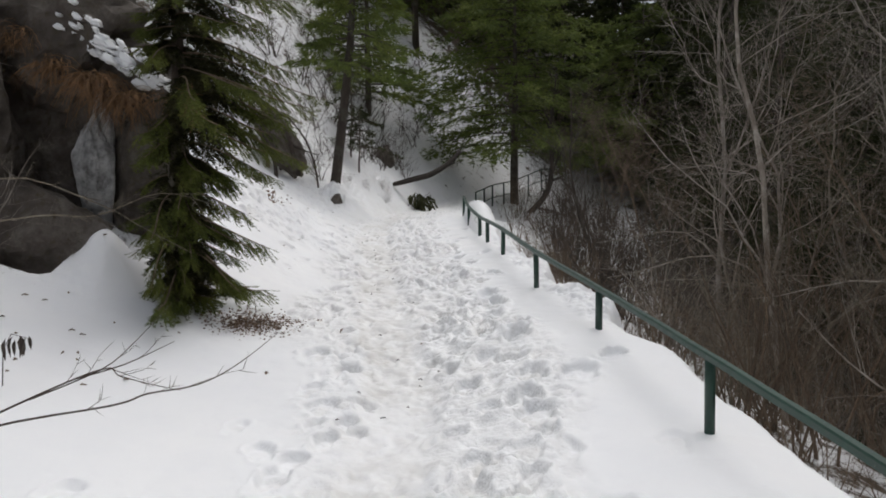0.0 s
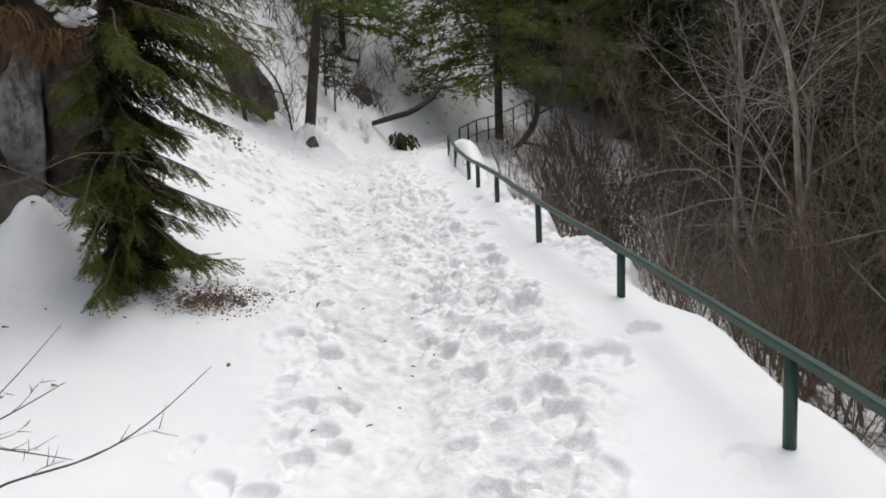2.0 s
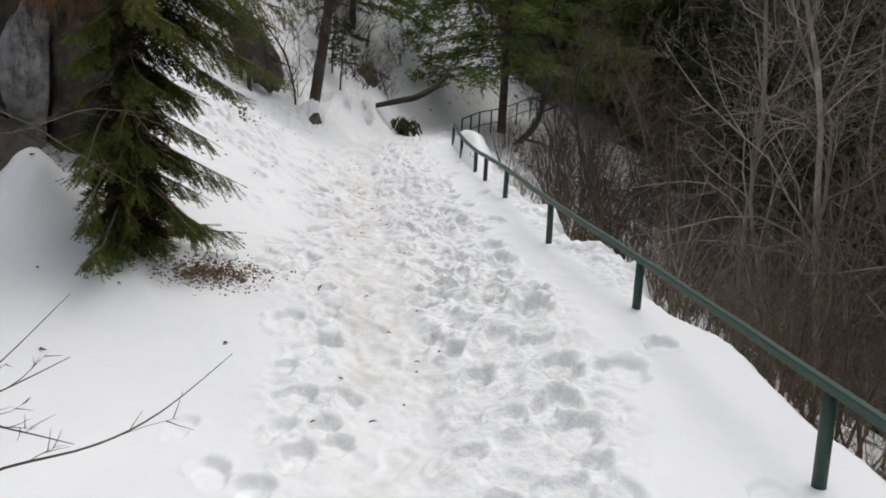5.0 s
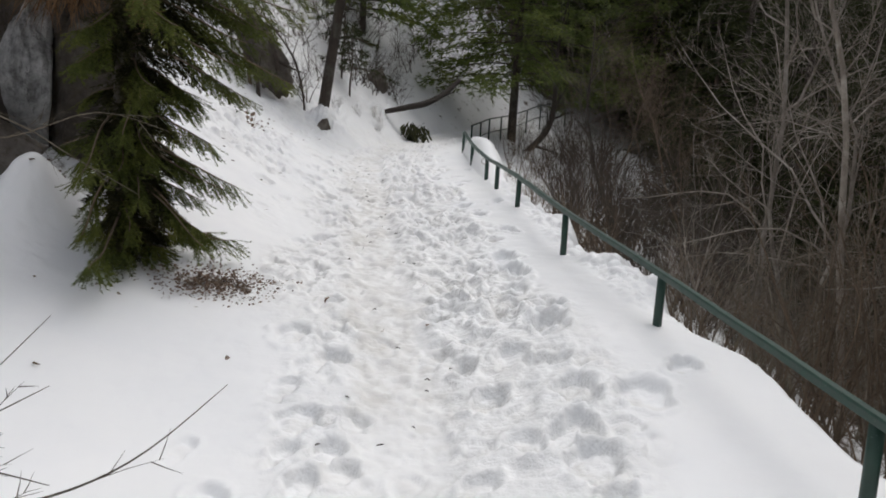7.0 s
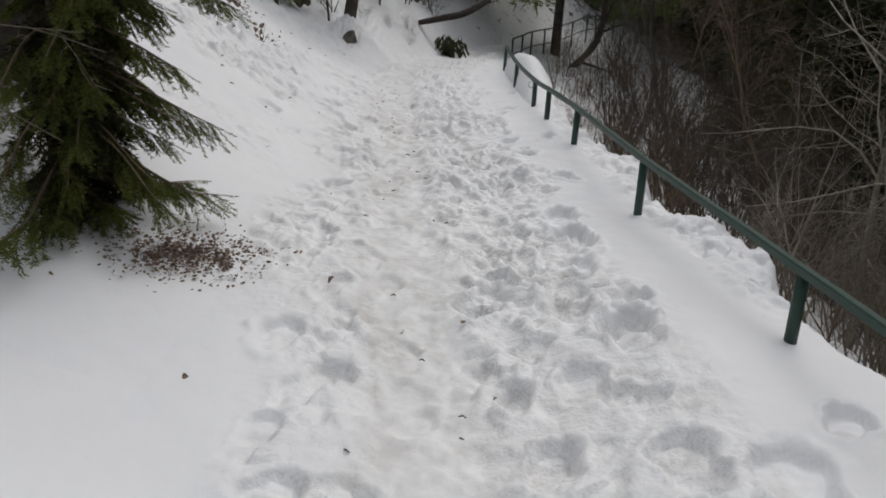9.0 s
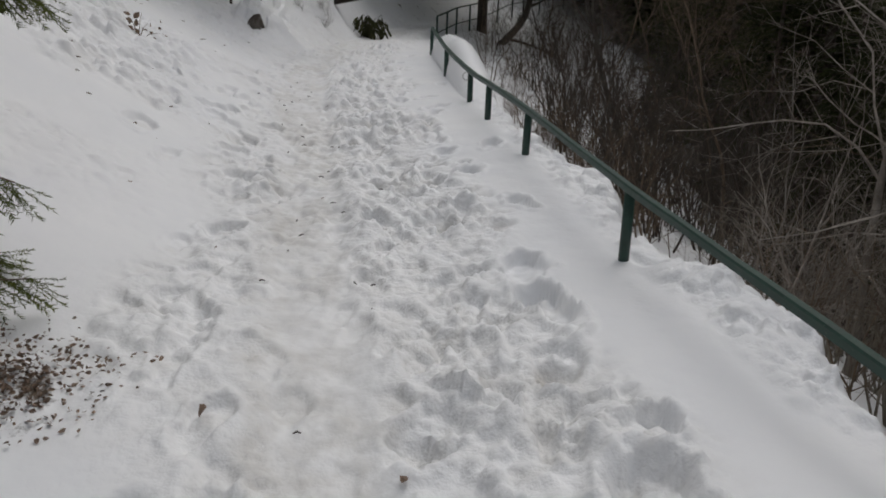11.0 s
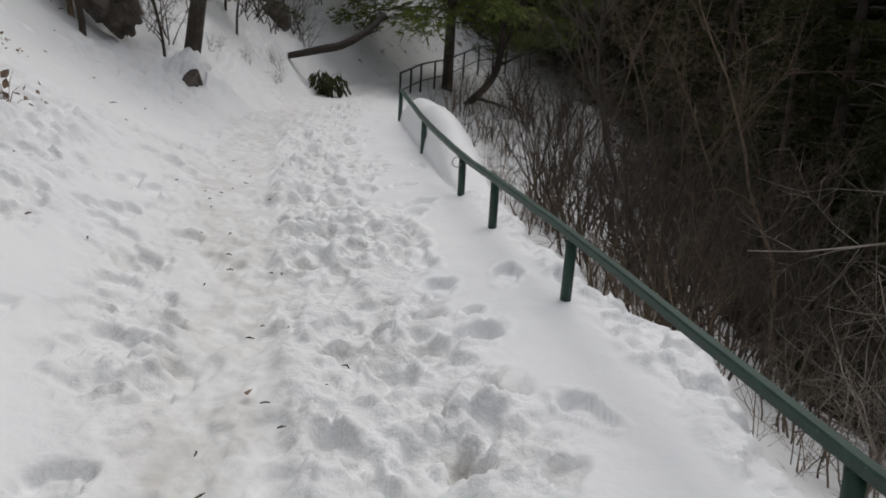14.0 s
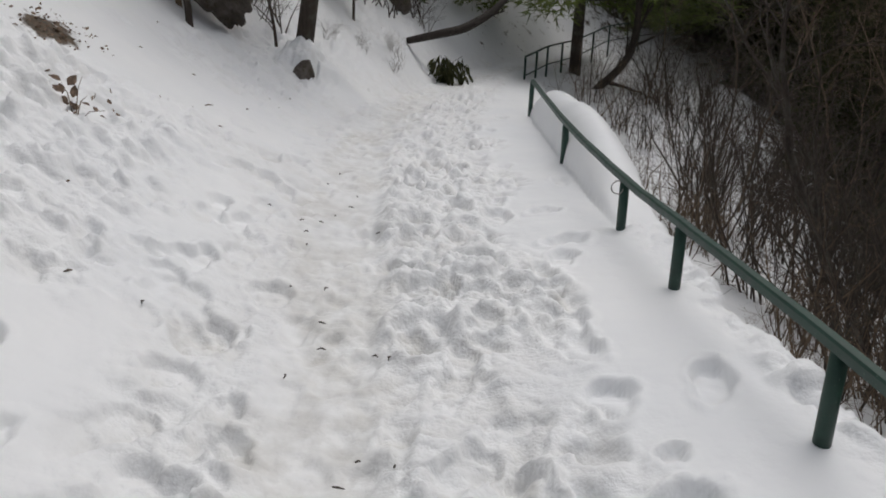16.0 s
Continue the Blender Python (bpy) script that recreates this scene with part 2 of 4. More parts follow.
def clods(x, y, scale, k=0, share=0.6, flat=0.24):
    """Crumbled lumps of snow, 0 to 1, some high, some missing."""
    wx = x + 0.22 / scale * vnoise(x, y, scale * 2.3, k)
    wy = y + 0.22 / scale * vnoise(x, y, scale * 2.1, (k + 3) % 6)
    d, own = cells(wx, wy, scale, k)
    tall = np.clip((own - 1 + share) / share, 0, 1)
    return tall * (1 - smooth(flat, 0.60, d))


def plan(y):
    return np.interp(y, PATH_Y, PATH_X), np.interp(y, PATH_Y, PATH_Z), np.interp(y, RAIL_Y, RAIL_X), np.interp(y, RAIL_Y, RAIL_SNOW)


def ground_base(x, y):
    """Height of the snow without footprints."""
    x, y = np.asarray(x, float), np.asarray(y, float)
    xc, zc, xr, zr = plan(y)
    far = smooth(18, 22, y)
    # between the track and the railing
    f = np.clip((x - xc - 0.3) / np.maximum(xr - xc - 0.3, 0.2), 0, 1)
    z = zc + (zr - zc) * smooth(0, 1, f) ** 0.65
    # the bank above the track
    toe = xc - np.interp(y, (-8, 3, 6, 8, 11, 16, 18.5, 21, 24, 30), (1.2, 1.2, 1.2, 1.0, 1.0, 1.1, 1.05, 0.75, 0.55, 0.8))
    d = np.maximum(toe - x, 0)
    steep = np.interp(y, (-8, 4, 6.5, 8.5, 10, 16, 18.7, 20.8, 24, 28, 40), (0.10, 0.10, 0.14, 0.30, 0.33, 0.30, 0.34, 0.75, 0.95, 0.8, 0.6))
    z = z + steep * d + np.interp(y, (-8, 4, 6.5, 9, 40), (0.05, 0.05, 0.06, 0.10, 0.14)) * np.minimum(d, 4.0) ** 2
    z = z + 0.45 * np.maximum(d - 4, 0)
    # the lip outside the railing and the fall below it
    s = x - xr
    lip = np.interp(y, LIP_Y, LIP_S)
    z = z - 0.16 * np.clip(s - 0.04, 0, 0.7)
    lip = lip + 0.03 * vnoise(x * 0, y, 4.1, 2)
    over = np.maximum(s - lip, 0)
    drop = 0.50 * smooth(0.0, 0.30, over) + 0.43 * over + 0.35 * np.maximum(over - 4.5, 0)
    head = 1 - 0.72 * smooth(16, 29, y) * (1 - smooth(6, 11, x))
    z = z - np.where(over > 0, np.minimum(drop, 5.5 + 0.12 * over), 0) * head
    # the snow banked up between the rocks and the spruce
    z = z + 0.42 * np.exp(-((x + 3.66) / 0.24) ** 2 - ((y - 6.75) / 0.32) ** 2)
    # the hollow under the rock ledge
    z = z - 0.4 * smooth(4.0, 4.28, -x) * (1 - smooth(5.6, 6.4, -x)) * smooth(6.28, 6.55, y) * (1 - smooth(8.4, 9.0, y))
    # snow heaped round the foot of the bank's pine
    z = z + 0.5 * np.exp(-((x + 3.9) / 0.36) ** 2 - ((y - 18.62) / 0.40) ** 2) + 0.22 * np.exp(-((x + 3.45) / 0.3) ** 2 - ((y - 18.7) / 0.5) ** 2)
    # ploughed lumps along the lip
    lump = np.exp(-((s - 0.34) / 0.2) ** 2) * smooth(3, 5, y) * (1 - smooth(11, 12, y))
    z = z + lump * (0.02 + 0.10 * np.exp(-((y - 7.4) / 0.4) ** 2) + 0.04 * np.exp(-((y - 9.3) / 0.35) ** 2))
    # the drift heaped against the far stretch of railing
    w = np.clip(s / np.interp(y, (12, 14, 17), (0.42, 0.52, 0.70)), 0, 1)
    drift = (4 * w * (1 - w) + 1e-9) ** 0.5 * smooth(11.7, 14.2, y) * (1 - smooth(17.0, 18.0, y))
    z = z + drift * (0.43 + 0.03 * vnoise(x, y, 1.1, 1) - 0.06 * smooth(0.2, 0.6, s))
    # the slopes across the valley and round the bend
    z = z + 0.9 * np.maximum(x - 12 - 0.1 * (y - 10), 0) * (x > 0)
    z = z + smooth(37, 75, y) * 18 * (1 - smooth(6, 16, x) * 0.4)
    z = z + far * smooth(1.3, 2.6, np.abs(x - xc)) * 0.25 * vnoise(x, y, 0.5, 1) + smooth(2.5, 6, np.abs(x - xc)) * (0.16 * vnoise(x, y, 0.8, 2) + 0.35 * vnoise(x, y, 0.23, 3))
    return z


def ground_z(x, y):
    return float(ground_base(np.array([x]), np.array([y]))[0])


# footprints: (x, y, heading, length, width, depth)
rng = np.random.RandomState(4)
PRINTS = []
for y in np.arange(1.0, 22, 0.08):
    xt = float(np.interp(y, TRACK_Y, TRACK_X))
    room = float(np.interp(y, RAIL_Y, RAIL_X)) - xt
    for lane, spread, chance in ((0.50, 0.16, 0.60), (0.82, 0.18, 0.34), (1.15, 0.2, 0.10), (-0.50, 0.14, 0.42), (-0.85, 0.25, 0.16), (-1.9, 0.6, 0.07 if y > 9 else 0.02), (0.0, 0.16, 0.6)):
        if rng.rand() < chance and lane < room - 0.45:
            PRINTS.append((xt + lane + rng.randn() * spread, y + rng.rand() * 0.1, rng.randn() * 0.3, 0.25 + 0.08 * rng.rand(), 0.10 + 0.05 * rng.rand(), (0.042 if lane > 0.2 else 0.038 if lane else 0.018) * (0.4 + rng.rand())))
MARKED = ((0.07, 7.40, 0.3, 0.60, 0.16, 0.115), (-0.01, 7.90, 0.2, 0.26, 0.16, 0.085), (0.03, 6.88, -0.4, 0.27, 0.20, 0.06), (0.15, 6.45, 0.9, 0.36, 0.2, 0.07),
          (0.31, 6.35, 0.2, 0.24, 0.17, 0.10), (0.24, 5.98, 0.25, 0.46, 0.20, 0.105), (-1.46, 5.95, -0.1, 0.34, 0.2, 0.055), (-1.32, 6.5, -0.3, 0.32, 0.14, 0.05),
          (-1.76, 8.4, 0.2, 0.32, 0.2, 0.07), (-2.75, 9.8, 0.3, 0.34, 0.17, 0.06), (-1.68, 7.4, 0.9, 0.34, 0.18, 0.05), (-0.45, 6.5, 0.1, 0.3, 0.18, 0.05),
          (-0.29, 6.95, 0.1, 0.42, 0.14, 0.045), (-0.39, 8.7, -0.3, 0.34, 0.2, 0.06), (-0.48, 8.6, 0.4, 0.36, 0.2, 0.07), (-0.33, 9.45, -1.1, 0.36, 0.16, 0.08),
          (-0.5, 9.4, 0.3, 0.26, 0.16, 0.06), (-0.68, 9.15, -0.2, 0.28, 0.17, 0.06), (-1.2, 11.1, 1.2, 0.36, 0.2, 0.065), (-1.2, 10.66, 0.4, 0.36, 0.24, 0.08),
          (-0.51, 11.9, -1.2, 0.3, 0.14, 0.06), (-0.92, 11.08, 1.35, 0.40, 0.14, 0.06), (-0.56, 10.72, 0.2, 0.32, 0.16, 0.06), (0.33, 5.0, 0.2, 0.36, 0.18, 0.075),
          (0.66, 4.88, 0.1, 0.36, 0.22, 0.075), (0.0, 7.8, -0.1, 0.26, 0.2, 0.05), (0.0, 5.6, 0.2, 0.3, 0.17, 0.06), (0.2, 5.45, 1.2, 0.3, 0.14, 0.06),
          (0.32, 4.28, -0.1, 0.32, 0.2, 0.07), (-0.5, 6.45, 0.3, 0.3, 0.2, 0.06), (-1.13, 4.78, 0.1, 0.28, 0.2, 0.05), (-1.3, 5.2, -0.2, 0.24, 0.14, 0.035),
          (-0.28, 9.75, 0.4, 0.1, 0.09, 0.05), (-0.62, 12.6, 0.9, 0.22, 0.16, 0.05), (-0.55, 10.6, 0.5, 0.4, 0.15, 0.06), (-2.0, 10.95, 0.2, 0.3, 0.17, 0.05))
PRINTS = [q for q in PRINTS if all((q[0] - m[0]) ** 2 + (q[1] - m[1]) ** 2 > 0.07 for m in MARKED)]
for x, y, turn, ln, wd, dp in MARKED:
    PRINTS.append((x, y, turn, ln, wd, dp * 0.8))


def stamped(X, Y, Z, soil):
    """Presses the footprints into the grid: steep broken sides, a rough floor and a crumbled rim."""
    xs, ys = X[0], Y[:, 0]
    deep, rise = np.zeros_like(Z), np.zeros_like(Z)
    for px, py, turn, ln, wd, dp in PRINTS:
        i0, i1 = np.searchsorted(xs, (px - 0.42, px + 0.42))
        j0, j1 = np.searchsorted(ys, (py - 0.42, py + 0.42))
        if i1 - i0 < 3 or j1 - j0 < 3:
            continue
        bx, by = X[j0:j1, i0:i1], Y[j0:j1, i0:i1]
        dx, dy = bx - px, by - py
        u = dx * math.cos(turn) + dy * math.sin(turn)
        v = -dx * math.sin(turn) + dy * math.cos(turn)
        along = v / (ln / 2)
        sole = wd * (0.60 + 0.14 * smooth(-0.2, 0.5, along) - 0.10 * np.exp(-((along + 0.2) / 0.25) ** 2))
        q = np.sqrt((u / sole) ** 2 + along ** 2 + 1e-9) + 0.13 * vnoise(bx + px, by, 9, 1) + 0.07 * vnoise(bx, by + py, 23, 3)
        pit = 1 - smooth(0.83, 1.03, q)
        rim = np.exp(-((q - 1.22) / 0.15) ** 2) * (0.4 + 1.2 * np.abs(vnoise(bx, by, 15, 4)))
        # tint of the print floors: trodden dirt plus painted shade for depth
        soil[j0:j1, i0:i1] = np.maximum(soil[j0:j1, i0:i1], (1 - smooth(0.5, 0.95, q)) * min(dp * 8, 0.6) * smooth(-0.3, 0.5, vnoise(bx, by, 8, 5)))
        sunk = dp * pit * (0.85 + 0.30 * along + 0.28 * vnoise(bx, by, 13, 2) + 0.12 * vnoise(bx, by, 31, 0))
        deep[j0:j1, i0:i1] = np.maximum(deep[j0:j1, i0:i1], sunk)
        rise[j0:j1, i0:i1] = np.maximum(rise[j0:j1, i0:i1], 0.34 * dp * rim)
    return Z - deep + rise * (1 - smooth(0.004, 0.03, deep))


def axis(stops):
    """Grid lines from (start, end, step) stretches."""
    out = []
    for a, b, step in stops:
        out += list(np.linspace(a, b, max(2, int(round((b - a) / step)) + 1))[:-1])
    return np.array(out + [stops[-1][1]])


def build_ground():
    xs = axis([(-90, -14, 4.0), (-14, -6.4, 0.3), (-6.4, -5.2, 0.05), (-5.2, -4.4, 0.03), (-4.4, -2.7, 0.021), (-2.7, 1.1, 0.0155), (1.1, 1.8, 0.024), (1.8, 3.2, 0.07), (3.2, 16, 0.5), (16, 110, 4.5)])
    ys = axis([(-70, -6, 4.0), (-6, 2.0, 0.16), (2.0, 3.6, 0.024), (3.6, 11.5, 0.0155), (11.5, 14, 0.022), (14, 17, 0.034), (17, 20, 0.05), (20, 27, 0.07), (27, 30, 0.12), (30, 60, 0.9), (60, 170, 5.0)])
    X, Y = np.meshgrid(xs, ys)
    Z = ground_base(X, Y)
    xc, zc, xr, zr = plan(Y)
    off = X - np.interp(Y, TRACK_Y, TRACK_X)
    side = xr - X
    wander = off + 0.06 * vnoise(X * 0, Y, 1.3, 5) + 0.07 * vnoise(X, Y, 3.7, 2)
    tread = (1 - smooth(0.12, 0.36, np.abs(wander))) * (1 - smooth(30, 34, Y))
    # trampled on both sides of the worn line, more towards the railing
    right = smooth(0.15, 0.3, off) * (1 - smooth(0.95, 1.35, off + 0.25 * vnoise(X, Y, 1.2, 4)))
    left = smooth(0.15, 0.3, -off) * (1 - smooth(0.55, 1.0, -off + 0.3 * vnoise(X, Y, 1.1, 2)))
    trampled = np.clip((right + 0.75 * left) * (1 - smooth(28, 32, Y)), 0, 1) * smooth(0.25, 0.5, side)
    patch = 0.35 + 0.65 * smooth(-0.4, 0.3, vnoise(X, Y, 1.3, 4))
    bank = smooth(-5.6, -4.2, off) * (1 - smooth(-1.3, -0.75, off)) * smooth(8.0, 10.2, Y + 0.6 * vnoise(X, Y, 0.9, 1)) * (1 - smooth(26, 29, Y))
    crumb = bank * smooth(-0.55, 0.25, vnoise(X, Y, 0.75, 5) + 0.3 * vnoise(X, Y, 2.3, 0))
    s = X - xr
    verge = smooth(0.0, 0.12, s) * (1 - smooth(0.7, 1.0, s)) * smooth(5.8, 6.4, Y) * (1 - smooth(12.0, 12.4, Y))
    lumps = 0.6 * clods(X, Y, 3.6, 0, 0.75) + 0.42 * clods(X, Y, 7.4, 1, 0.7) + 0.2 * clods(X, Y, 15, 2)
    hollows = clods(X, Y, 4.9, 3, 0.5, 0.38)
    Z += trampled * patch * (0.11 * lumps - 0.085 * hollows + 0.02 * vnoise(X, Y, 2.6, 0)) + 0.01 * trampled - 0.028 * tread
    Z += crumb * (0.11 * lumps + 0.06 * clods(X, Y, 6.1, 4, 0.7) + 0.03 * clods(X, Y, 13, 5, 0.7) - 0.07 * hollows + 0.02 * vnoise(X, Y, 1.7, 2))
    Z += verge * (0.10 * lumps - 0.05 * hollows)
    Z += tread * (0.014 * vnoise(X, Y, 5, 3) + 0.012 * clods(X, Y, 9, 4) - 0.012 * clods(X, Y, 11, 0, 0.5) + 0.006 * clods(X, Y, 24, 5))
    fresh = smooth(-9, -7, X) * (1 - smooth(2.2, 3, X)) * (1 - smooth(20, 26, Y))
    heap = np.exp(-((X + 3.75) / 0.5) ** 2 - ((Y - 6.5) / 0.5) ** 2)
    Z += heap * (0.03 * vnoise(X, Y, 4.5, 2) + 0.03 * clods(X, Y, 5.5, 1) + 0.015 * clods(X, Y, 12, 3))
    Z += fresh * (0.016 * vnoise(X, Y, 1.6, 3) + 0.007 * vnoise(X, Y, 4.7, 4) + 0.0025 * vnoise(X, Y, 13, 1))
    soil = np.zeros_like(Z)
    Z = stamped(X, Y, Z, soil)
    n, m = X.shape
    idx = np.arange(n * m).reshape(n, m)
    faces = np.stack([idx[:-1, :-1], idx[:-1, 1:], idx[1:, 1:], idx[1:, :-1]], -1).reshape(-1, 4)
    me = bpy.data.meshes.new("ground")
    me.vertices.add(n * m)
    me.vertices.foreach_set("co", np.stack([X, Y, Z], -1).ravel())
    me.loops.add(faces.size)
    me.loops.foreach_set("vertex_index", faces.ravel())
    me.polygons.add(len(faces))
    me.polygons.foreach_set("loop_start", np.arange(0, faces.size, 4))
    me.polygons.foreach_set("use_smooth", np.ones(len(faces), bool))
    me.update()
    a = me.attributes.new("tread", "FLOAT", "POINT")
    # prints and hollows darken too, for dirt and for shade painted into the colour
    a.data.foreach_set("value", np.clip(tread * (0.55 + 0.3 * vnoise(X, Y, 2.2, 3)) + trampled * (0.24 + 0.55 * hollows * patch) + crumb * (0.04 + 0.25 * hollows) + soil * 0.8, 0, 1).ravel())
    # bare litter under the trees of the slope, at the rock's foot and round the bend
    lit = (smooth(0.8, 2.2, s) * (0.20 + 0.16 * (1 - smooth(7.5, 9.5, Y)) + 0.06 * smooth(11, 14, Y)) + smooth(4, 9, s) * 0.45) * (1 - 0.35 * smooth(16, 20, Y) * (1 - smooth(4.0, 6, X)))
    lit = np.maximum(lit, 0.12 * smooth(21, 26, Y) + (0.12 * smooth(27, 31, Y) + 0.4 * smooth(36, 42, Y)) * smooth(0.4, 1.0, np.abs(off)))
    lit = np.maximum(lit, 0.40 * smooth(6.5, 9, -X))
    lit = np.maximum(lit, 0.33 * smooth(4.0, 5.5, -X) * smooth(18.5, 20.5, Y))
    lit = np.maximum(lit, 0.44 * np.exp(-(((X + 2.22) / 0.5) ** 2 + ((Y - 6.55) / 0.4) ** 2)))
    lit = np.maximum(lit, 0.62 * np.exp(-(((X + 4.3) / 0.2) ** 2 + ((Y - 13.1) / 0.38) ** 2)))
    lit = np.maximum(lit, 0.9 * np.exp(-(((X + 4.8) / 0.9) ** 2 + ((Y - 7.15) / 0.82) ** 2)))
    lit = np.maximum(lit, 0.9 * smooth(4.02, 4.2, -X) * (1 - smooth(5.8, 6.4, -X)) * smooth(6.3, 6.45, Y) * (1 - smooth(8.4, 9.0, Y)))
    c = me.attributes.new("coarse", "FLOAT", "POINT")
    c.data.foreach_set("value", np.clip(crumb + trampled + verge, 0, 1).ravel())
    b = me.attributes.new("litter", "FLOAT", "POINT")
    b.data.foreach_set("value", lit.ravel())
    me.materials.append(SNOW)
    return tagged(new("ground", me), "trodden white snow on a hillside track with footprints", "snow ground", kind="structure")


build_ground()

# ---------------------------------------------------------------- mesh helpers


class Builder:
    """Gathers tubes and blades into one mesh."""

    def __init__(self):
        self.v, self.f, self.count = [], [], 0

    def add(self, verts, faces):
        self.v.append(np.asarray(verts, float).reshape(-1, 3))
        self.f += [tuple(int(i) + self.count for i in f) for f in faces]
        self.count += len(self.v[-1])

    def tube(self, points, radii, sides=5, cap=True):
        pts = [Vector(p) for p in points]
        n = len(pts)
        verts, faces = [], []
        ref = Vector((0.31, 0.17, 0.93)).normalized()
        for i, p in enumerate(pts):
            d = (pts[min(i + 1, n - 1)] - pts[max(i - 1, 0)]).normalized()
            a = d.cross(ref)
            if a.length < 0.05:
                a = d.cross(Vector((1, 0, 0)))
            a.normalize()
            b = d.cross(a)
            for k in range(sides):
                t = 2 * math.pi * k / sides
                verts.append(p + float(radii[i]) * (math.cos(t) * a + math.sin(t) * b))
        for i in range(n - 1):
            for k in range(sides):
                k2 = (k + 1) % sides
                faces.append((i * sides + k, i * sides + k2, (i + 1) * sides + k2, (i + 1) * sides + k))
        if cap:
            faces.append(tuple((n - 1) * sides + k for k in range(sides)))
            faces.append(tuple(reversed(range(sides))))
        self.add([tuple(v) for v in verts], faces)

    def tris(self, array):
        """array: n x 3 x 3 corners."""
        array = np.asarray(array).reshape(-1, 3, 3)
        n = len(array)
        idx = np.arange(n * 3).reshape(n, 3) + self.count
        self.v.append(array.reshape(-1, 3))
        self.f += [tuple(r) for r in idx.tolist()]
        self.count += n * 3

    def mesh(self, name, mat, smooth_faces=True):
        me = bpy.data.meshes.new(name)
        me.from_pydata(np.concatenate(self.v).tolist(), [], self.f)
        me.polygons.foreach_set("use_smooth", np.full(len(me.polygons), smooth_faces))
        me.materials.append(mat)
        return me


def part(name, source, mat, parent, label="", smooth_faces=True):
    """One mesh object under a thing; source is a Builder, a bmesh or mesh data."""
    if isinstance(source, Builder):
        me = source.mesh(name, mat, smooth_faces)
    elif isinstance(source, bpy.types.Mesh):
        me = source
    else:
        me = bpy.data.meshes.new(name)
        source.to_mesh(me)
        source.free()
        me.materials.append(mat)
    ob = new(name, me)
    ob.parent = parent
    if label:
        tagged(ob, label)
    return ob


def thing(name, place, label, category, group="", kind=""):
    ob = new(name)
    ob.empty_display_size = 0.1
    ob.location = place
    return tagged(ob, label, category, group, kind)


def rot_to(d, roll=0.0):
    return Vector(d).to_track_quat("Y", "Z").to_matrix() @ Matrix.Rotation(roll, 3, "Y")


# ---------------------------------------------------------------- the railing
TOP = {3.78: 0.71, 5.84: 0.83, 7.84: 0.985, 9.76: 1.14, 11.08: 1.215, 12.07: 1.25, 14.01: 1.385, 17.34: 1.57}


def build_railing(name, posts, label, lower=0.0, reach=0.75):
    """posts: (x, y, top). One handrail bar over separate posts."""
    rail = thing(name, (posts[0][0], posts[0][1], ground_z(posts[0][0], posts[0][1])), label, "railing", "path railings")
    o = Vector(rail.location)
    pts = [Vector(p) - o for p in posts]
    fine = []
    for i in range(len(pts) - 1):
        p0, p1, p2, p3 = pts[max(i - 1, 0)], pts[i], pts[i + 1], pts[min(i + 2, len(pts) - 1)]
        for t in np.linspace(0, 1, 9)[:-1]:
            fine.append(0.5 * ((2 * p1) + (-p0 + p2) * t + (2 * p0 - 5 * p1 + 4 * p2 - p3) * t ** 2 + (-p0 + 3 * p1 - 3 * p2 + p3) * t ** 3))
    fine.append(pts[-1])

    def bar(bar_name, lift, wide, high):
        b = Builder()
        verts, faces = [], []
        prof = [(-wide, -high), (-wide, high * 0.6), (-wide * 0.7, high), (wide * 0.7, high), (wide, high * 0.6), (wide, -high)]
        n = len(prof)
        for i, p in enumerate(fine):
            d = (fine[min(i + 1, len(fine) - 1)] - fine[max(i - 1, 0)])
            side = Vector((d.y, -d.x, 0)).normalized()
            sag = 0.0015 * math.sin(i * 1.7)
            for u, w in prof:
                verts.append(p + side * u + Vector((0, 0, w + lift + sag)))
        for i in range(len(fine) - 1):
            for k in range(n):
                faces.append((i * n + k, i * n + (k + 1) % n, (i + 1) * n + (k + 1) % n, (i + 1) * n + k))
        faces += [tuple(reversed(range(n))), tuple((len(fine) - 1) * n + k for k in range(n))]
        b.add([tuple(v) for v in verts], faces)
        part(bar_name, b, PAINT, rail, "weathered green painted steel bar", False)

    bar("handrail", -0.02, 0.024, 0.019)
    if lower:
        bar("lower_rail", -lower, 0.014, 0.014)
    for i, p in enumerate(pts):
        b = Builder()
        lean = Vector((random.uniform(-0.012, 0.012), random.uniform(-0.012, 0.012), 0))
        b.tube([p + Vector((0, 0, -0.042)), p + Vector((0, 0, -0.2)) + lean * 0.3, p + Vector((0, 0, -reach)) + lean], [0.029, 0.029, 0.029], 12)
        part("post", b, PAINT, rail)
    return rail, pts


main_posts = [(2.05, -2.1, 0.40), (1.80, -0.15, 0.50), (1.52, 1.80, 0.60)] + [(float(np.interp(y, RAIL_Y, RAIL_X)), y, t) for y, t in TOP.items()]
railing, local_posts = build_railing("railing", main_posts, "weathered dark green steel railing half buried in snow")
ring = Builder()
c = local_posts[8] + Vector((-0.045, -0.02, -0.07))
ring.tube([c + Vector((0.035 * math.cos(a), 0.01 * math.sin(2 * a), 0.04 * math.sin(a))) for a in np.linspace(0, 2 * math.pi, 17)], [0.004] * 17, 6)
part("wire_ring", ring, WIRE, railing, "rusty wire loop on a post")
far_posts = [(-0.64, 27.5, 1.72), (-0.04, 29.0, 1.99), (0.84, 31.0, 2.22), (2.11, 34.0, 2.73), (4.6, 38.0, 3.2)]
dense = []
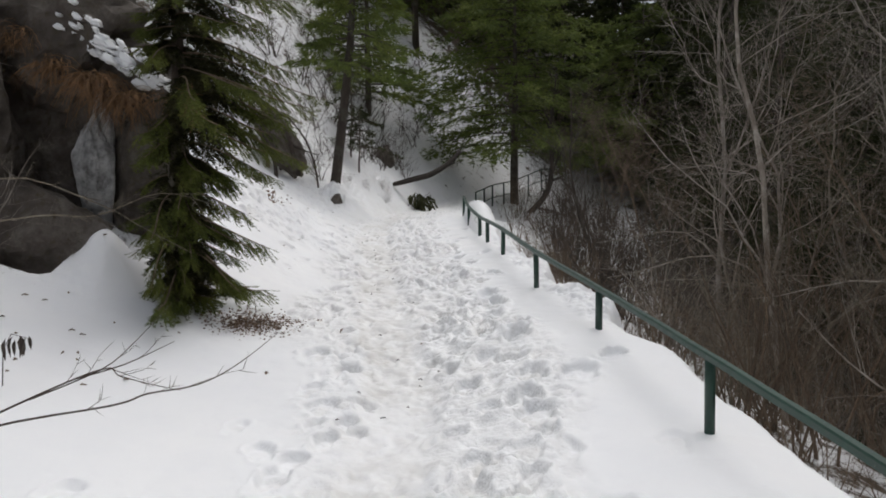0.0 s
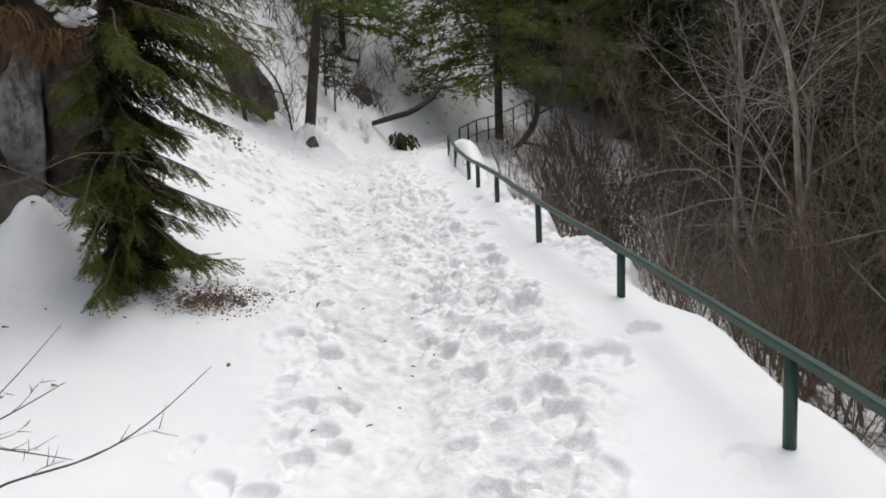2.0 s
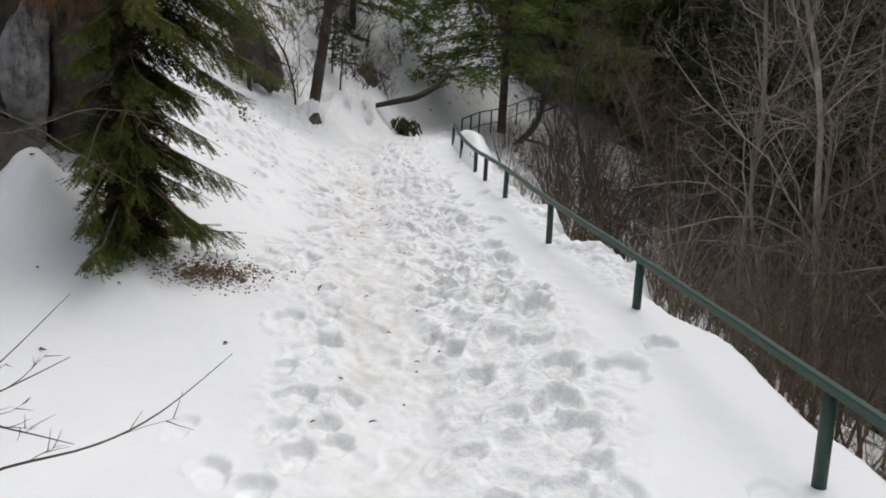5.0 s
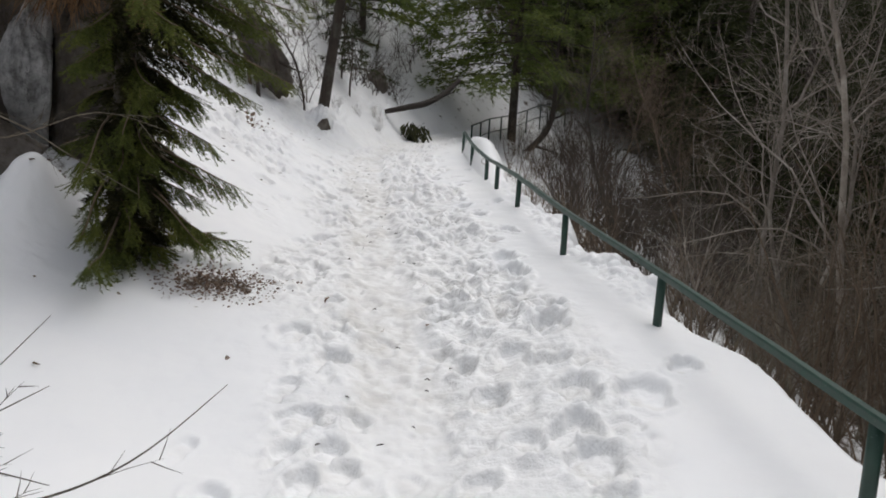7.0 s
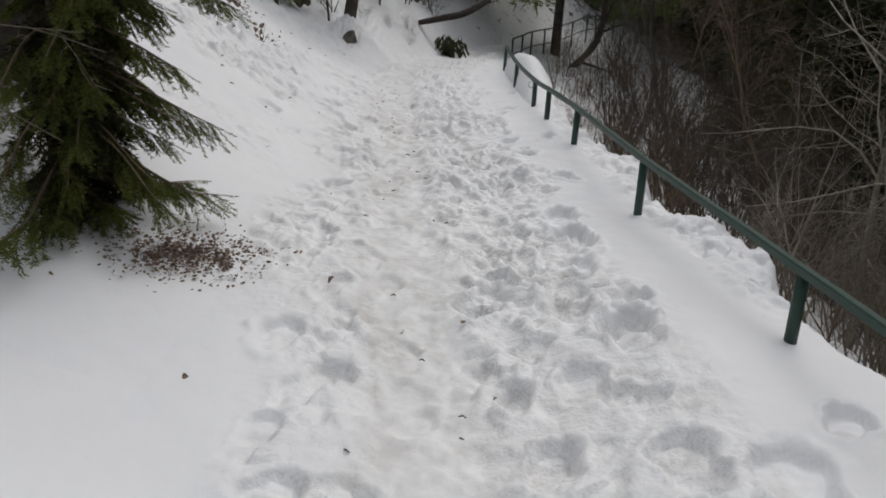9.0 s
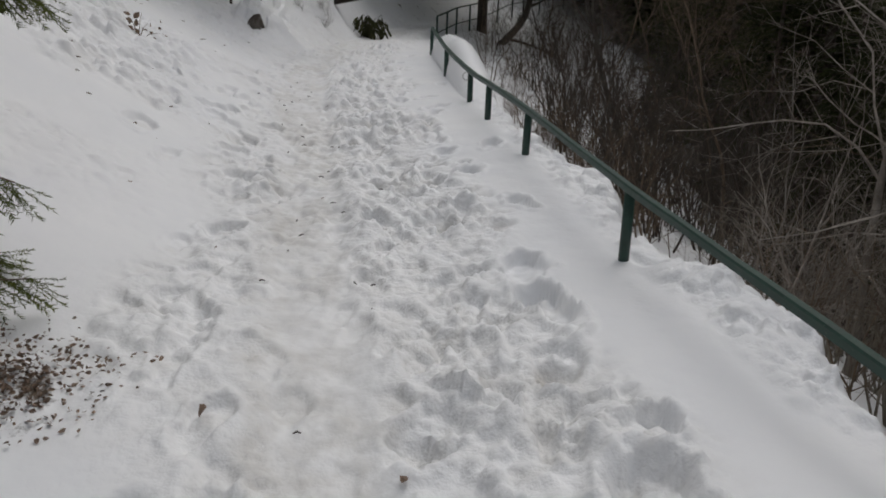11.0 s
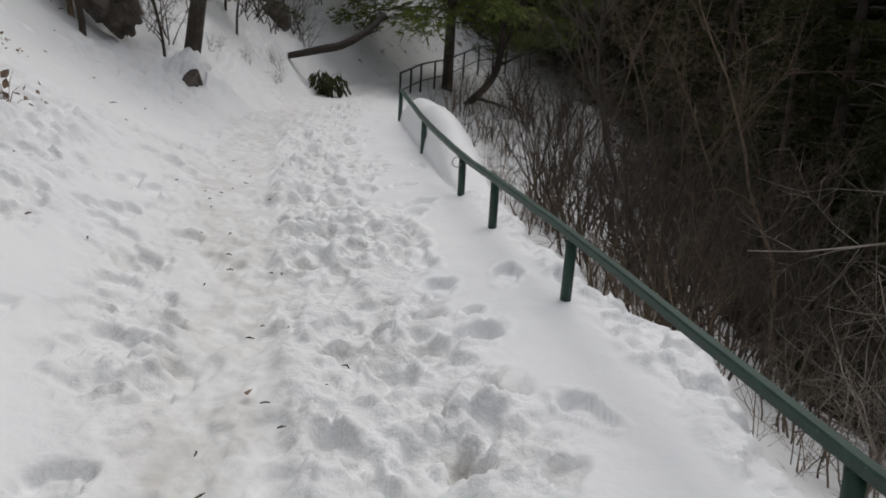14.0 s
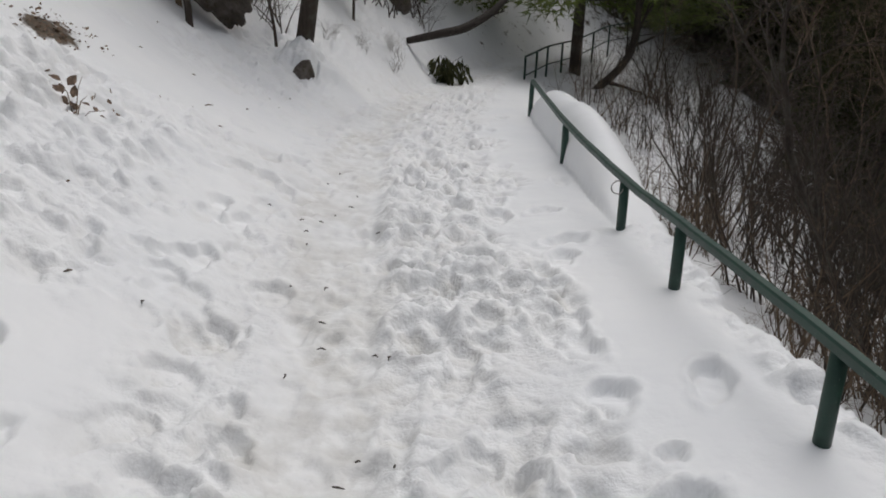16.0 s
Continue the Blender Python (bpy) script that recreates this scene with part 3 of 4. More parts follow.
for a, b in zip(far_posts[:-1], far_posts[1:]):
    for k in range(2):
        dense.append(tuple(np.array(a) + (np.array(b) - np.array(a)) * k / 2))
build_railing("railing", dense + [far_posts[-1]], "dark green steel railing round the bend", lower=0.5, reach=1.1)

# ---------------------------------------------------------------- rocks


def rock_mesh(name, size, seed, mat, rough=0.35, sub=4):
    bm = bmesh.new()
    bmesh.ops.create_icosphere(bm, subdivisions=sub, radius=1.0)
    off = Vector((seed * 3.7, seed * 1.3, seed * 5.1))
    r = random.Random(seed)
    cuts = [(Vector((r.gauss(0, 1), r.gauss(0, 1), r.gauss(0, 0.8))).normalized(), r.uniform(0.55, 0.86)) for _ in range(16)]
    for v in bm.verts:
        p = v.co.copy()
        # broken faces, then ledges and grain
        for n, d in cuts:
            over = p.dot(n) - d
            if over > 0:
                p = p - n * over * 0.93
        p = p * 1.25
        ridge = 1 - abs(noise.noise(p * 1.6 + off)) * 2
        step = round(noise.noise(p * 2.3 + off * 2) * 4) / 4
        k = 1 + rough * (0.22 * ridge + 0.25 * step) + 0.07 * noise.noise(p * 6 + off) + 0.035 * noise.noise(p * 15 + off)
        v.co = Vector((p.x * k * size[0], p.y * k * size[1], p.z * k * size[2]))
    me = bpy.data.meshes.new(name)
    bm.to_mesh(me)
    bm.free()
    me.materials.append(mat)
    return me


def add_rock(place, size, seed, label, mat=ROCK, turn=0.0, name="boulder", rough=0.35, tilt=0.0):
    ob = new(name, rock_mesh(name, size, seed, mat, rough, 5 if max(size) > 0.6 else 4))
    ob.matrix_world = pose(*place, 0, tilt, turn)
    return tagged(ob, label, "rock")


add_rock((-5.5, 8.35, 2.0), (1.15, 0.8, 2.3), 1, "dark craggy rock outcrop with moss and soil", rough=0.5, name="rock_outcrop")
add_rock((-6.2, 7.3, 1.3), (1.3, 0.8, 2.3), 2, "dark craggy rock outcrop beside the track", rough=0.5, name="rock_outcrop")
add_rock((-4.75, 8.0, 3.35), (1.0, 0.75, 0.62), 3, "dark overhanging rock ledge topped with snow", rough=0.45, name="rock_ledge")
add_rock((-4.5, 7.0, 1.15), (0.6, 0.5, 0.5), 14, "grey boulder under the rock ledge")
add_rock((-3.95, 7.85, 2.75), (0.75, 0.35, 0.45), 16, "brown soil and rock below the ledge", rough=0.45, name="rock_ledge")
add_rock((-4.16, 7.5, 1.85), (0.19, 0.18, 0.68), 4, "pale grey upright rock slab under a ledge", ROCK_PALE, 20, "rock_slab", 0.45)
add_rock((-3.72, 7.85, 1.95), (0.55, 0.3, 1.0), 15, "dark rock behind the spruce")
add_rock((-5.15, 18.0, 3.02), (0.33, 0.42, 0.76), 5, "dark mossy boulder leaning on the snowy bank", rough=0.85, tilt=-30)
add_rock((-3.75, 25.4, ground_z(-3.75, 25.4) + 0.12), (0.42, 0.35, 0.32), 6, "brown boulder at the foot of the bank", rough=0.45)
# dark lump added in place of the shaded hollow below the bank's pine
add_rock((-3.80, 18.16, ground_z(-3.8, 18.16) + 0.02), (0.14, 0.15, 0.13), 7, "small dark brown lump in place of a shaded snow hollow", rough=0.5)
add_rock((-5.05, 13.6, 1.40), (0.16, 0.13, 0.09), 8, "small dark stone in the snow")
add_rock((-5.15, 11.0, 1.7), (0.2, 0.3, 0.3), 9, "dark rock at the edge of the bank")

# ---------------------------------------------------------------- trees without leaves


def grow(b, p, d, length, radius, level, r, sides, bend, tips, kids, up=0.12):
    """A limb and, from it, its smaller limbs."""
    steps = max(2 if level > 1 else 3, int(length / (0.2 if level == 0 else 0.16)))
    steps = min(steps, (9, 6, 4, 3)[min(level, 3)])
    pts, rad = [p.copy()], [radius]
    d = d.normalized()
    for i in range(steps):
        d = (d + Vector((r.gauss(0, bend), r.gauss(0, bend), r.gauss(0, bend) + up * 0.3))).normalized()
        pts.append(pts[-1] + d * (length / steps))
        rad.append(radius * (1 - 0.82 * (i + 1) / steps))
    b.tube(pts, rad, sides[min(level, len(sides) - 1)], False)
    if level < tips:
        for _ in range(kids[level]):
            t = r.uniform(0.22 if level == 0 else 0.15, 0.97)
            i = min(int(t * steps), steps - 1)
            base = pts[i].lerp(pts[i + 1], t * steps - i)
            axis_d = (pts[i + 1] - pts[i]).normalized()
            side = axis_d.cross(Vector((r.gauss(0, 1), r.gauss(0, 1), r.gauss(0, 1)))).normalized()
            nd_ = (axis_d * r.uniform(0.45, 1.0) + side * r.uniform(0.6, 1.0) + Vector((0, 0, up))).normalized()
            grow(b, base, nd_, length * r.uniform(0.28, 0.58) * (1.15 - 0.5 * t), max(rad[i] * r.uniform(0.38, 0.6), 0.0018), level + 1, r, sides, bend * 1.1, tips, kids, up)


def bare_tree(place, height, radius, seed, mat, label, name="bare_tree", kids=(13, 9, 6), tips=3, bend=0.10, lean=(0, 0), group="bare trees on the slope"):
    r = random.Random(seed)
    t = thing(name, place, label, "tree", group)
    trunk = Builder()
    d = Vector((lean[0], lean[1], 1)).normalized()
    pts, rad, p = [Vector((0, 0, -0.3))], [radius * 1.15], Vector((0, 0, -0.3))
    steps = 14
    for i in range(steps):
        d = (d + Vector((r.gauss(0, 0.17), r.gauss(0, 0.17), 0.05))).normalized()
        p = p + d * (height / steps)
        pts.append(p.copy())
        rad.append(radius * (1 - 0.88 * (i + 1) / steps))
    trunk.tube(pts, rad, 8)
    part("trunk", trunk, mat, t)
    limbs = Builder()
    for _ in range(kids[0]):
        u = r.uniform(0.2, 0.98)
        i = min(int(u * steps), steps - 1)
        base = pts[i].lerp(pts[i + 1], u * steps - i)
        a = r.uniform(0, 2 * math.pi)
        dd = Vector((math.cos(a), math.sin(a), r.uniform(0.5, 1.6)))
        grow(limbs, base, dd, height * r.uniform(0.16, 0.46) * (1.2 - 0.6 * u), rad[i] * r.uniform(0.34, 0.55), 1, r, (6, 4, 3, 3), bend, tips, (0,) + kids[1:], 0.14)
    part("crown", limbs, mat, t, "bare twiggy branches")
    return t


def shrub(place, height, seed, mat, label, stems=11, name="bare_shrub", kids=(6, 4), tips=2, spread=0.5, group="bare shrubs on the slope", thick=0.011):
    r = random.Random(seed)
    t = thing(name, place, label, "shrub", group)
    for _ in range(stems):
        b = Builder()
        a = r.uniform(0, 2 * math.pi)
        base = Vector((r.gauss(0, 0.16), r.gauss(0, 0.16), -0.15))
        d = Vector((math.cos(a) * spread * r.random(), math.sin(a) * spread * r.random(), 1))
        grow(b, base, d, height * r.uniform(0.55, 1.1), thick * r.uniform(0.7, 1.6), 0, r, (4, 3, 3), 0.13, tips, kids, 0.06)
        part("stem", b, mat, t)
    return t


def scatter(source, spots, seed, scale=(0.8, 1.25)):
    """Turned copies of a thing on the ground."""
    r = random.Random(seed)
    for x, y in spots:
        s = r.uniform(*scale)
        ob = copy_thing(source, pose(x, y, ground_z(x, y) - 0.03, r.uniform(-4, 4), r.uniform(-4, 4), r.uniform(0, 360)))
        ob.scale = (s, s, s * r.uniform(0.9, 1.1))


def spots_in(n, x0, x1, y0, y1, seed, apart=0.6, keep=None):
    r, out = random.Random(seed), []
    for _ in range(n * 30):
        x, y = r.uniform(x0, x1), r.uniform(y0, y1)
        if all((x - a) ** 2 + (y - b) ** 2 > apart ** 2 for a, b in out) and (keep is None or keep(x, y)):
            out.append((x, y))
        if len(out) == n:
            break
    return out


def off_rail(low):
    return lambda x, y: x - float(np.interp(y, RAIL_Y, RAIL_X)) > low


def stand(fn, x, y, *args, **kw):
    return fn((x, y, ground_z(x, y)), *args, **kw)


trees = [
    stand(bare_tree, 3.5, 9.8, 6.0, 0.034, 11, BARK_PALE, "slender pale grey bare tree on the slope", kids=(20, 9, 5), bend=0.22),
    stand(bare_tree, 5.9, 10.2, 7.6, 0.034, 12, BARK_GREY, "tall bare grey tree with forked limbs", kids=(22, 9, 5), lean=(-0.1, 0), bend=0.21),
    stand(bare_tree, 6.2, 9.2, 7.4, 0.031, 13, BARK_PALE, "leafless pale grey tree with tangled twigs", kids=(22, 9, 5), lean=(0.05, -0.05), bend=0.22),
    stand(bare_tree, 3.0, 12.8, 4.8, 0.028, 14, BARK_BROWN, "thin brown leafless tree on the slope", kids=(16, 8, 5), lean=(-0.12, 0.05), bend=0.21),
]
stand(bare_tree, 3.95, 9.6, 6.2, 0.036, 15, BARK_GREY, "crooked pale grey bare tree with long forked limbs", kids=(18, 9, 5), bend=0.2, lean=(0.12, 0.0))
stand(bare_tree, 2.5, 14.0, 5.2, 0.055, 16, BARK_DARK, "crooked dark bare tree in the gully", kids=(18, 9, 5), bend=0.2, lean=(-0.05, 0.0))
stand(bare_tree, 5.6, 9.6, 7.6, 0.038, 17, BARK_GREY, "pale bare tree with sweeping bent limbs", kids=(18, 9, 5), bend=0.2, lean=(0.02, -0.1))
tree_spots = spots_in(18, 3.0, 8.5, 5.5, 10.4, 5, 0.75, off_rail(2.6))
for k in range(4):
    scatter(trees[k], tree_spots[k::4], 20 + k)
scatter(trees[2], spots_in(7, 5.0, 9.5, 6.0, 10.2, 28, 1.0), 28, (0.9, 1.2))
scatter(trees[3], spots_in(10, 2.5, 7, 13.5, 28, 18, 1.2, off_rail(2.4)), 29)
shrubs = [
    stand(shrub, 2.6, 7.2, 2.2, 21, BARK_BROWN, "reddish brown bare shrub on the slope", 11, kids=(6, 4)),
    stand(shrub, 2.2, 9.4, 2.4, 22, BARK_PALE, "tangled pale grey bare shrub below the railing", 11, kids=(6, 4)),
    stand(shrub, 2.7, 8.3, 2.0, 23, BARK_GREY, "grey bare shrub with upright stems", 10, spread=0.3, kids=(6, 4)),
]
shrub_spots = spots_in(60, 1.2, 8.0, 2.5, 12, 6, 0.5, off_rail(2.3))
dark_shrub = stand(shrub, 2.0, 13.2, 2.2, 25, BARK_DARK, "dark brown bare shrub in the gully", 11, kids=(6, 4), spread=0.4)
scatter(dark_shrub, spots_in(34, 1.0, 6.0, 11.5, 19, 66, 0.45, off_rail(1.95)) + spots_in(22, 0.8, 6.5, 16.5, 29, 17, 0.7, off_rail(1.8)), 38, (0.75, 1.35))
low_shrub = stand(shrub, 1.9, 6.6, 1.1, 24, BARK_BROWN, "thin upright brown stems at the snow's edge", 8, spread=0.75, kids=(6, 4), group="stems at the snow's edge", thick=0.008)


def near_edge(x, y):
    return 1.2 < x - float(np.interp(y, RAIL_Y, RAIL_X)) < 2.1


scatter(low_shrub, spots_in(26, 0.0, 3.2, 4.5, 20, 16, 0.35, near_edge), 36, (0.6, 1.3))
scatter(low_shrub, spots_in(22, 0.4, 5.0, 18, 30, 26, 0.6, off_rail(1.2)), 37, (0.8, 1.7))
scatter(low_shrub, spots_in(14, 2.4, 4.6, 2.2, 6.0, 46, 0.4, off_rail(1.3)), 47, (0.9, 1.5))
for k in range(3):
    scatter(shrubs[k], shrub_spots[k::3], 30 + k, (0.75, 1.35))

# ---------------------------------------------------------------- evergreens


def frames_of(dirs, rolls):
    """Rotation matrices whose y axis is dirs."""
    d = dirs / np.linalg.norm(dirs, axis=1, keepdims=True)
    up = np.tile(np.array([0.05, 0.02, 1.0]), (len(d), 1))
    x = np.cross(d, up)
    x /= np.linalg.norm(x, axis=1, keepdims=True) + 1e-9
    z = np.cross(x, d)
    c, s = np.cos(rolls)[:, None], np.sin(rolls)[:, None]
    return np.stack([x * c + z * s, d, z * c - x * s], -1)


def needle_sprig(length, needles, nlen, nwid, seed, flat=0.5):
    """Corner triples of the needles along a twig on +y."""
    r = np.random.RandomState(seed)
    t = np.linspace(0.02, 1, needles) * length
    side = np.where(np.arange(needles) % 2, 1, -1)
    base = np.stack([np.zeros(needles), t, np.zeros(needles)], -1)
    d = np.stack([side * (0.75 + 0.3 * r.rand(needles)), 0.55 + 0.4 * r.rand(needles), flat * r.randn(needles)], -1)
    d *= (nlen * (0.7 + 0.5 * r.rand(needles)) / np.linalg.norm(d, axis=1))[:, None]
    w = np.cross(d, r.randn(needles, 3))
    w *= (nwid / (np.linalg.norm(w, axis=1) + 1e-9))[:, None]
    return np.stack([base - w * 0.5, base + w * 0.5, base + d], 1)


def near_spruce():
    """The spruce beside the track: boughs that droop, each with side twigs and needles."""
    r = np.random.RandomState(8)
    x, y = -2.98, 6.72
    t = thing("spruce_tree", (x, y, ground_z(x, y)), "dense green young spruce with drooping boughs beside the track", "tree")
    H = 7.6
    trunk = Builder()
    stem = ((0, 0, -0.3), (0.02, 0, 0.8), (0.06, 0.03, 2.0), (0.10, 0.06, 3.4), (0.1, 0.08, H))
    trunk.tube(stem, [0.095, 0.08, 0.06, 0.04, 0.008], 9)
    part("trunk", trunk, BARK_DARK, t)
    sprigs = [needle_sprig(0.2, 38, 0.027, 0.0076, s, 0.6) for s in range(5)]
    COUNT = 190
    for i in range(COUNT):
        f = (i + r.rand()) / COUNT
        z = 0.12 + (H - 0.35) * f ** 1.1
        a = i * 2.4 + r.randn() * 0.3
        if math.cos(a) < -0.2 and r.rand() < 0.5:
            a = math.pi - a
        reach = (1.08 * (1 - z / H) ** 0.55 + 0.10) * (0.7 + 0.45 * r.rand())
        if math.cos(a) < -0.2:
            reach *= 0.30 if z < 1.2 else 0.36
        elif math.cos(a) > 0.3:
            reach *= 0.65 if z < 1.5 else 1.22
        if z > 5.2:
            reach *= 0.85
        cx = np.interp(z, (0, 0.8, 2, 3.4, H), (0, 0.02, 0.06, 0.10, 0.1))
        out = np.array([math.cos(a), math.sin(a), 0])
        rise, droop = 0.10 + 0.35 * f, 0.80 - 0.35 * f
        n = 13
        u = np.linspace(0, 1, n)
        pts = np.array([cx, 0.02, z]) + out * (reach * u)[:, None]
        pts[:, 2] += reach * (rise * u - droop * u ** 1.7 + 0.2 * u ** 4)
        pts[:, 2] = np.maximum(pts[:, 2], 0.05)
        pts[:, 0] += 0.03 * np.sin(u * 5 + i)
        bough = Builder()
        bough.tube(pts, list(0.011 * (1 - 0.85 * u) + 0.0015), 4, False)
        wood_faces = len(bough.f)
        tang = np.gradient(pts, axis=0)
        tang /= np.linalg.norm(tang, axis=1, keepdims=True) + 1e-9
        P, D, S = [], [], []
        for k in range(1, n):
            for sgn in (-1, 1):
                for rep in range(3):
                    base = pts[k] + (pts[k - 1] - pts[k]) * r.rand()
                    sd = np.cross(tang[k], (0, 0, 1.0)) * sgn
                    hang = 0.35 + 0.75 * r.rand()
                    D.append(tang[k] * (0.7 + 0.3 * r.rand()) + sd * (0.7 * r.rand() + 0.12) + np.array([0, 0, -hang]))
                    P.append(base)
                    S.append((0.55 + 0.85 * (1 - u[k]) + 0.5 * r.rand()) * min(1.0, reach * 1.2 + 0.3))
        # sprigs close to the trunk take the painted-shade needles
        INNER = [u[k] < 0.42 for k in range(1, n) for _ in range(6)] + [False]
        P.append(pts[-1]); D.append(tang[-1] + np.array([0, 0, -0.1])); S.append(0.7)
        P, D, S = np.array(P), np.array(D), np.array(S)
        R = frames_of(D, r.randn(len(D)) * 0.5)
        which = r.randint(0, 5, len(P))
        slots = []
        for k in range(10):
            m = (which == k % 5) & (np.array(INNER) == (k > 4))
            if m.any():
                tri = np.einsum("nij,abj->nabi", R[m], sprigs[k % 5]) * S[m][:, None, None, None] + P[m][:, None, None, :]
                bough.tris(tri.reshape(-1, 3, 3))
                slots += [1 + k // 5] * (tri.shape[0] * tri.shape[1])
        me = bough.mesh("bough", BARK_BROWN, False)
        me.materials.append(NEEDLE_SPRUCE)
        me.materials.append(NEEDLE_INNER_SHADE)
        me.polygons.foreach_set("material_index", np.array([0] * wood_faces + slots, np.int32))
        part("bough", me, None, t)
    return t


def conifer(place, height, width, seed, mat, label, name="conifer_tree", low=0.1, boughs=80, blades=46, blade=0.16, droop=0.45, trunk_r=0.12, group="forest conifers", shape=0.8, bark=BARK_DARK, tuft=4, thin=0.12, lean=(0, 0)):
    """A larger evergreen seen from afar: boughs carrying clusters of needles."""
    r = np.random.RandomState(seed)
    t = thing(name, place, label, "tree", group)
    b = Builder()
    b.tube([(0, 0, -0.4), (lean[0] * 0.25, lean[1] * 0.25, height * 0.2), (lean[0] * 0.4 + 0.04, lean[1] * 0.4, height * 0.4), (lean[0] * 0.7, lean[1] * 0.7 + 0.05, height)], [trunk_r, trunk_r * 0.85, trunk_r * 0.68, 0.015], 9)
    green = Builder()
    for i in range(boughs):
        f = (i + r.rand()) / boughs
        z = height * (low + (0.98 - low) * f)
        a = i * 2.4 + r.randn() * 0.35
        reach = width * ((1 - f) ** shape + 0.05) * (0.6 + 0.6 * r.rand())
        u = np.linspace(0, 1, 5)
        out = np.array([math.cos(a), math.sin(a), 0])
        axis_xy = np.array([lean[0], lean[1], 0]) * np.interp(z / height, (0, 0.2, 0.4, 1), (0, 0.25, 0.4, 0.7))
        pts = axis_xy + np.array([0, 0, z]) + out * (reach * u)[:, None]
        pts[:, 2] += reach * (0.12 * u - droop * u ** 2 + 0.14 * u ** 4)
        b.tube(pts, list(0.022 * (1 - 0.9 * u) * (0.5 + reach / width) + 0.003), 3, False)
        n = max(8, int(blades * (0.35 + reach / width)))
        q = r.rand(n) ** 0.7 * 0.92 + 0.1
        base = np.stack([np.interp(q, u, pts[:, k]) for k in range(3)], -1)
        base += r.randn(n, 3) * np.array([0.04, 0.04, 0.03]) * reach
        sd = np.cross(out, (0, 0, 1.0))
        lr = r.uniform(-1, 1, n)[:, None]
        base = base + sd * lr * reach * 0.26 * (1.1 - q)[:, None]
        axis_d = out * (0.5 + 0.5 * r.rand(n))[:, None] + sd * lr + np.array([0, 0, 1.0]) * (-0.1 - 0.4 * r.rand(n))[:, None]
        for k in range(tuft):
            d = axis_d + r.randn(n, 3) * 0.42
            d /= np.linalg.norm(d, axis=1, keepdims=True)
            ln = blade * (0.6 + 0.8 * r.rand(n))[:, None]
            w = np.cross(d, r.randn(n, 3))
            w *= blade * thin / (np.linalg.norm(w, axis=1, keepdims=True) + 1e-9)
            o = base + axis_d * (r.rand(n) * 0.5 * blade)[:, None]
            green.tris(np.stack([o - w, o + w, o + d * ln], 1))
    part("trunk", b, bark, t)
    part("crown", green, mat, t, "", False)
    return t


near_spruce()
pine_a = stand(conifer, 0.82, 30.4, 9.5, 4.5, 41, NEEDLE_PINE, "tall green pine with long soft boughs over the bend", "pine_tree", low=0.21, boughs=84, blades=84, blade=0.27, droop=0.38, trunk_r=0.18, group="pines by the bend", shape=0.38, tuft=5, thin=0.07)
spruces = [
    stand(conifer, 9.0, 33.0, 14.0, 2.9, 42, NEEDLE_DARK, "tall dark spruce in the valley forest", low=0.03, boughs=84, blades=30, blade=0.38),
    stand(conifer, -5.0, 38.0, 13.0, 3.2, 43, NEEDLE_DARK, "dark broad spruce above the bend", low=0.04, boughs=78, blades=30, blade=0.38),
    stand(conifer, -8.4, 27.5, 9.0, 2.6, 44, NEEDLE_PINE, "green spruce on the upper bank", low=0.08, boughs=70, blades=40, blade=0.28),
]


def forest_spot(x, y):
    xc = float(np.interp(y, PATH_Y, PATH_X))
    return abs(x - xc) > 3.4 or y > 37


wall = spots_in(30, 12, 26, 12, 48, 7, 1.7) + spots_in(14, -14, 9, 40, 52, 8, 2.4, forest_spot) + spots_in(4, 14, 28, -10, 12, 12, 3.0) + spots_in(10, 3, 18, 44, 56, 21, 2.2)
near_dark = stand(conifer, 7.6, 16.0, 11.0, 2.3, 49, NEEDLE_DARK, "dark olive spruce close below the railing", low=0.04, boughs=90, blades=52, blade=0.17, tuft=5, thin=0.09)
scatter(near_dark, spots_in(13, 6.6, 11.5, 12.0, 30, 19, 1.7), 56, (0.85, 1.25))
scatter(spruces[0], spots_in(16, 9, 27, 32, 50, 23, 2.4), 58, (1.35, 1.65))
scatter(spruces[0], spots_in(7, 14, 21, 14, 31, 27, 2.4), 59, (1.3, 1.5))
scatter(near_dark, [(5.2, 15.2), (5.4, 23.5), (5.8, 18.6)], 57, (0.42, 0.62))
for k in range(2):
    scatter(spruces[k], wall[k::2], 50 + k, (0.95, 1.25))
scatter(spruces[2], [(-8.6, 22.5), (-4.6, 28.0), (-9.5, 17.0), (-10.5, 12.5), (-10.5, 22), (-7.5, -8), (3, -14)], 53, (0.8, 1.2))
scatter(pine_a, [(-3.6, 35.5), (7.0, 36.0)], 54, (0.85, 1.0))
scatter(spruces[1], [(0.2, 42), (3.4, 41), (6.4, 40), (-1.6, 43.0), (1.8, 45), (-3.2, 40.5)], 55, (0.75, 1.0))

# ---------------------------------------------------------------- the bank's trees, logs and bushes
stand(conifer, -4.0, 18.75, 9.0, 1.9, 45, NEEDLE_PINE, "slim leaning pine on the snowy bank", "pine_tree", low=0.29, boughs=58, blades=50, blade=0.2, droop=0.35, trunk_r=0.135, group="pines by the bend", tuft=5, thin=0.08, lean=(1.1, 0.2))


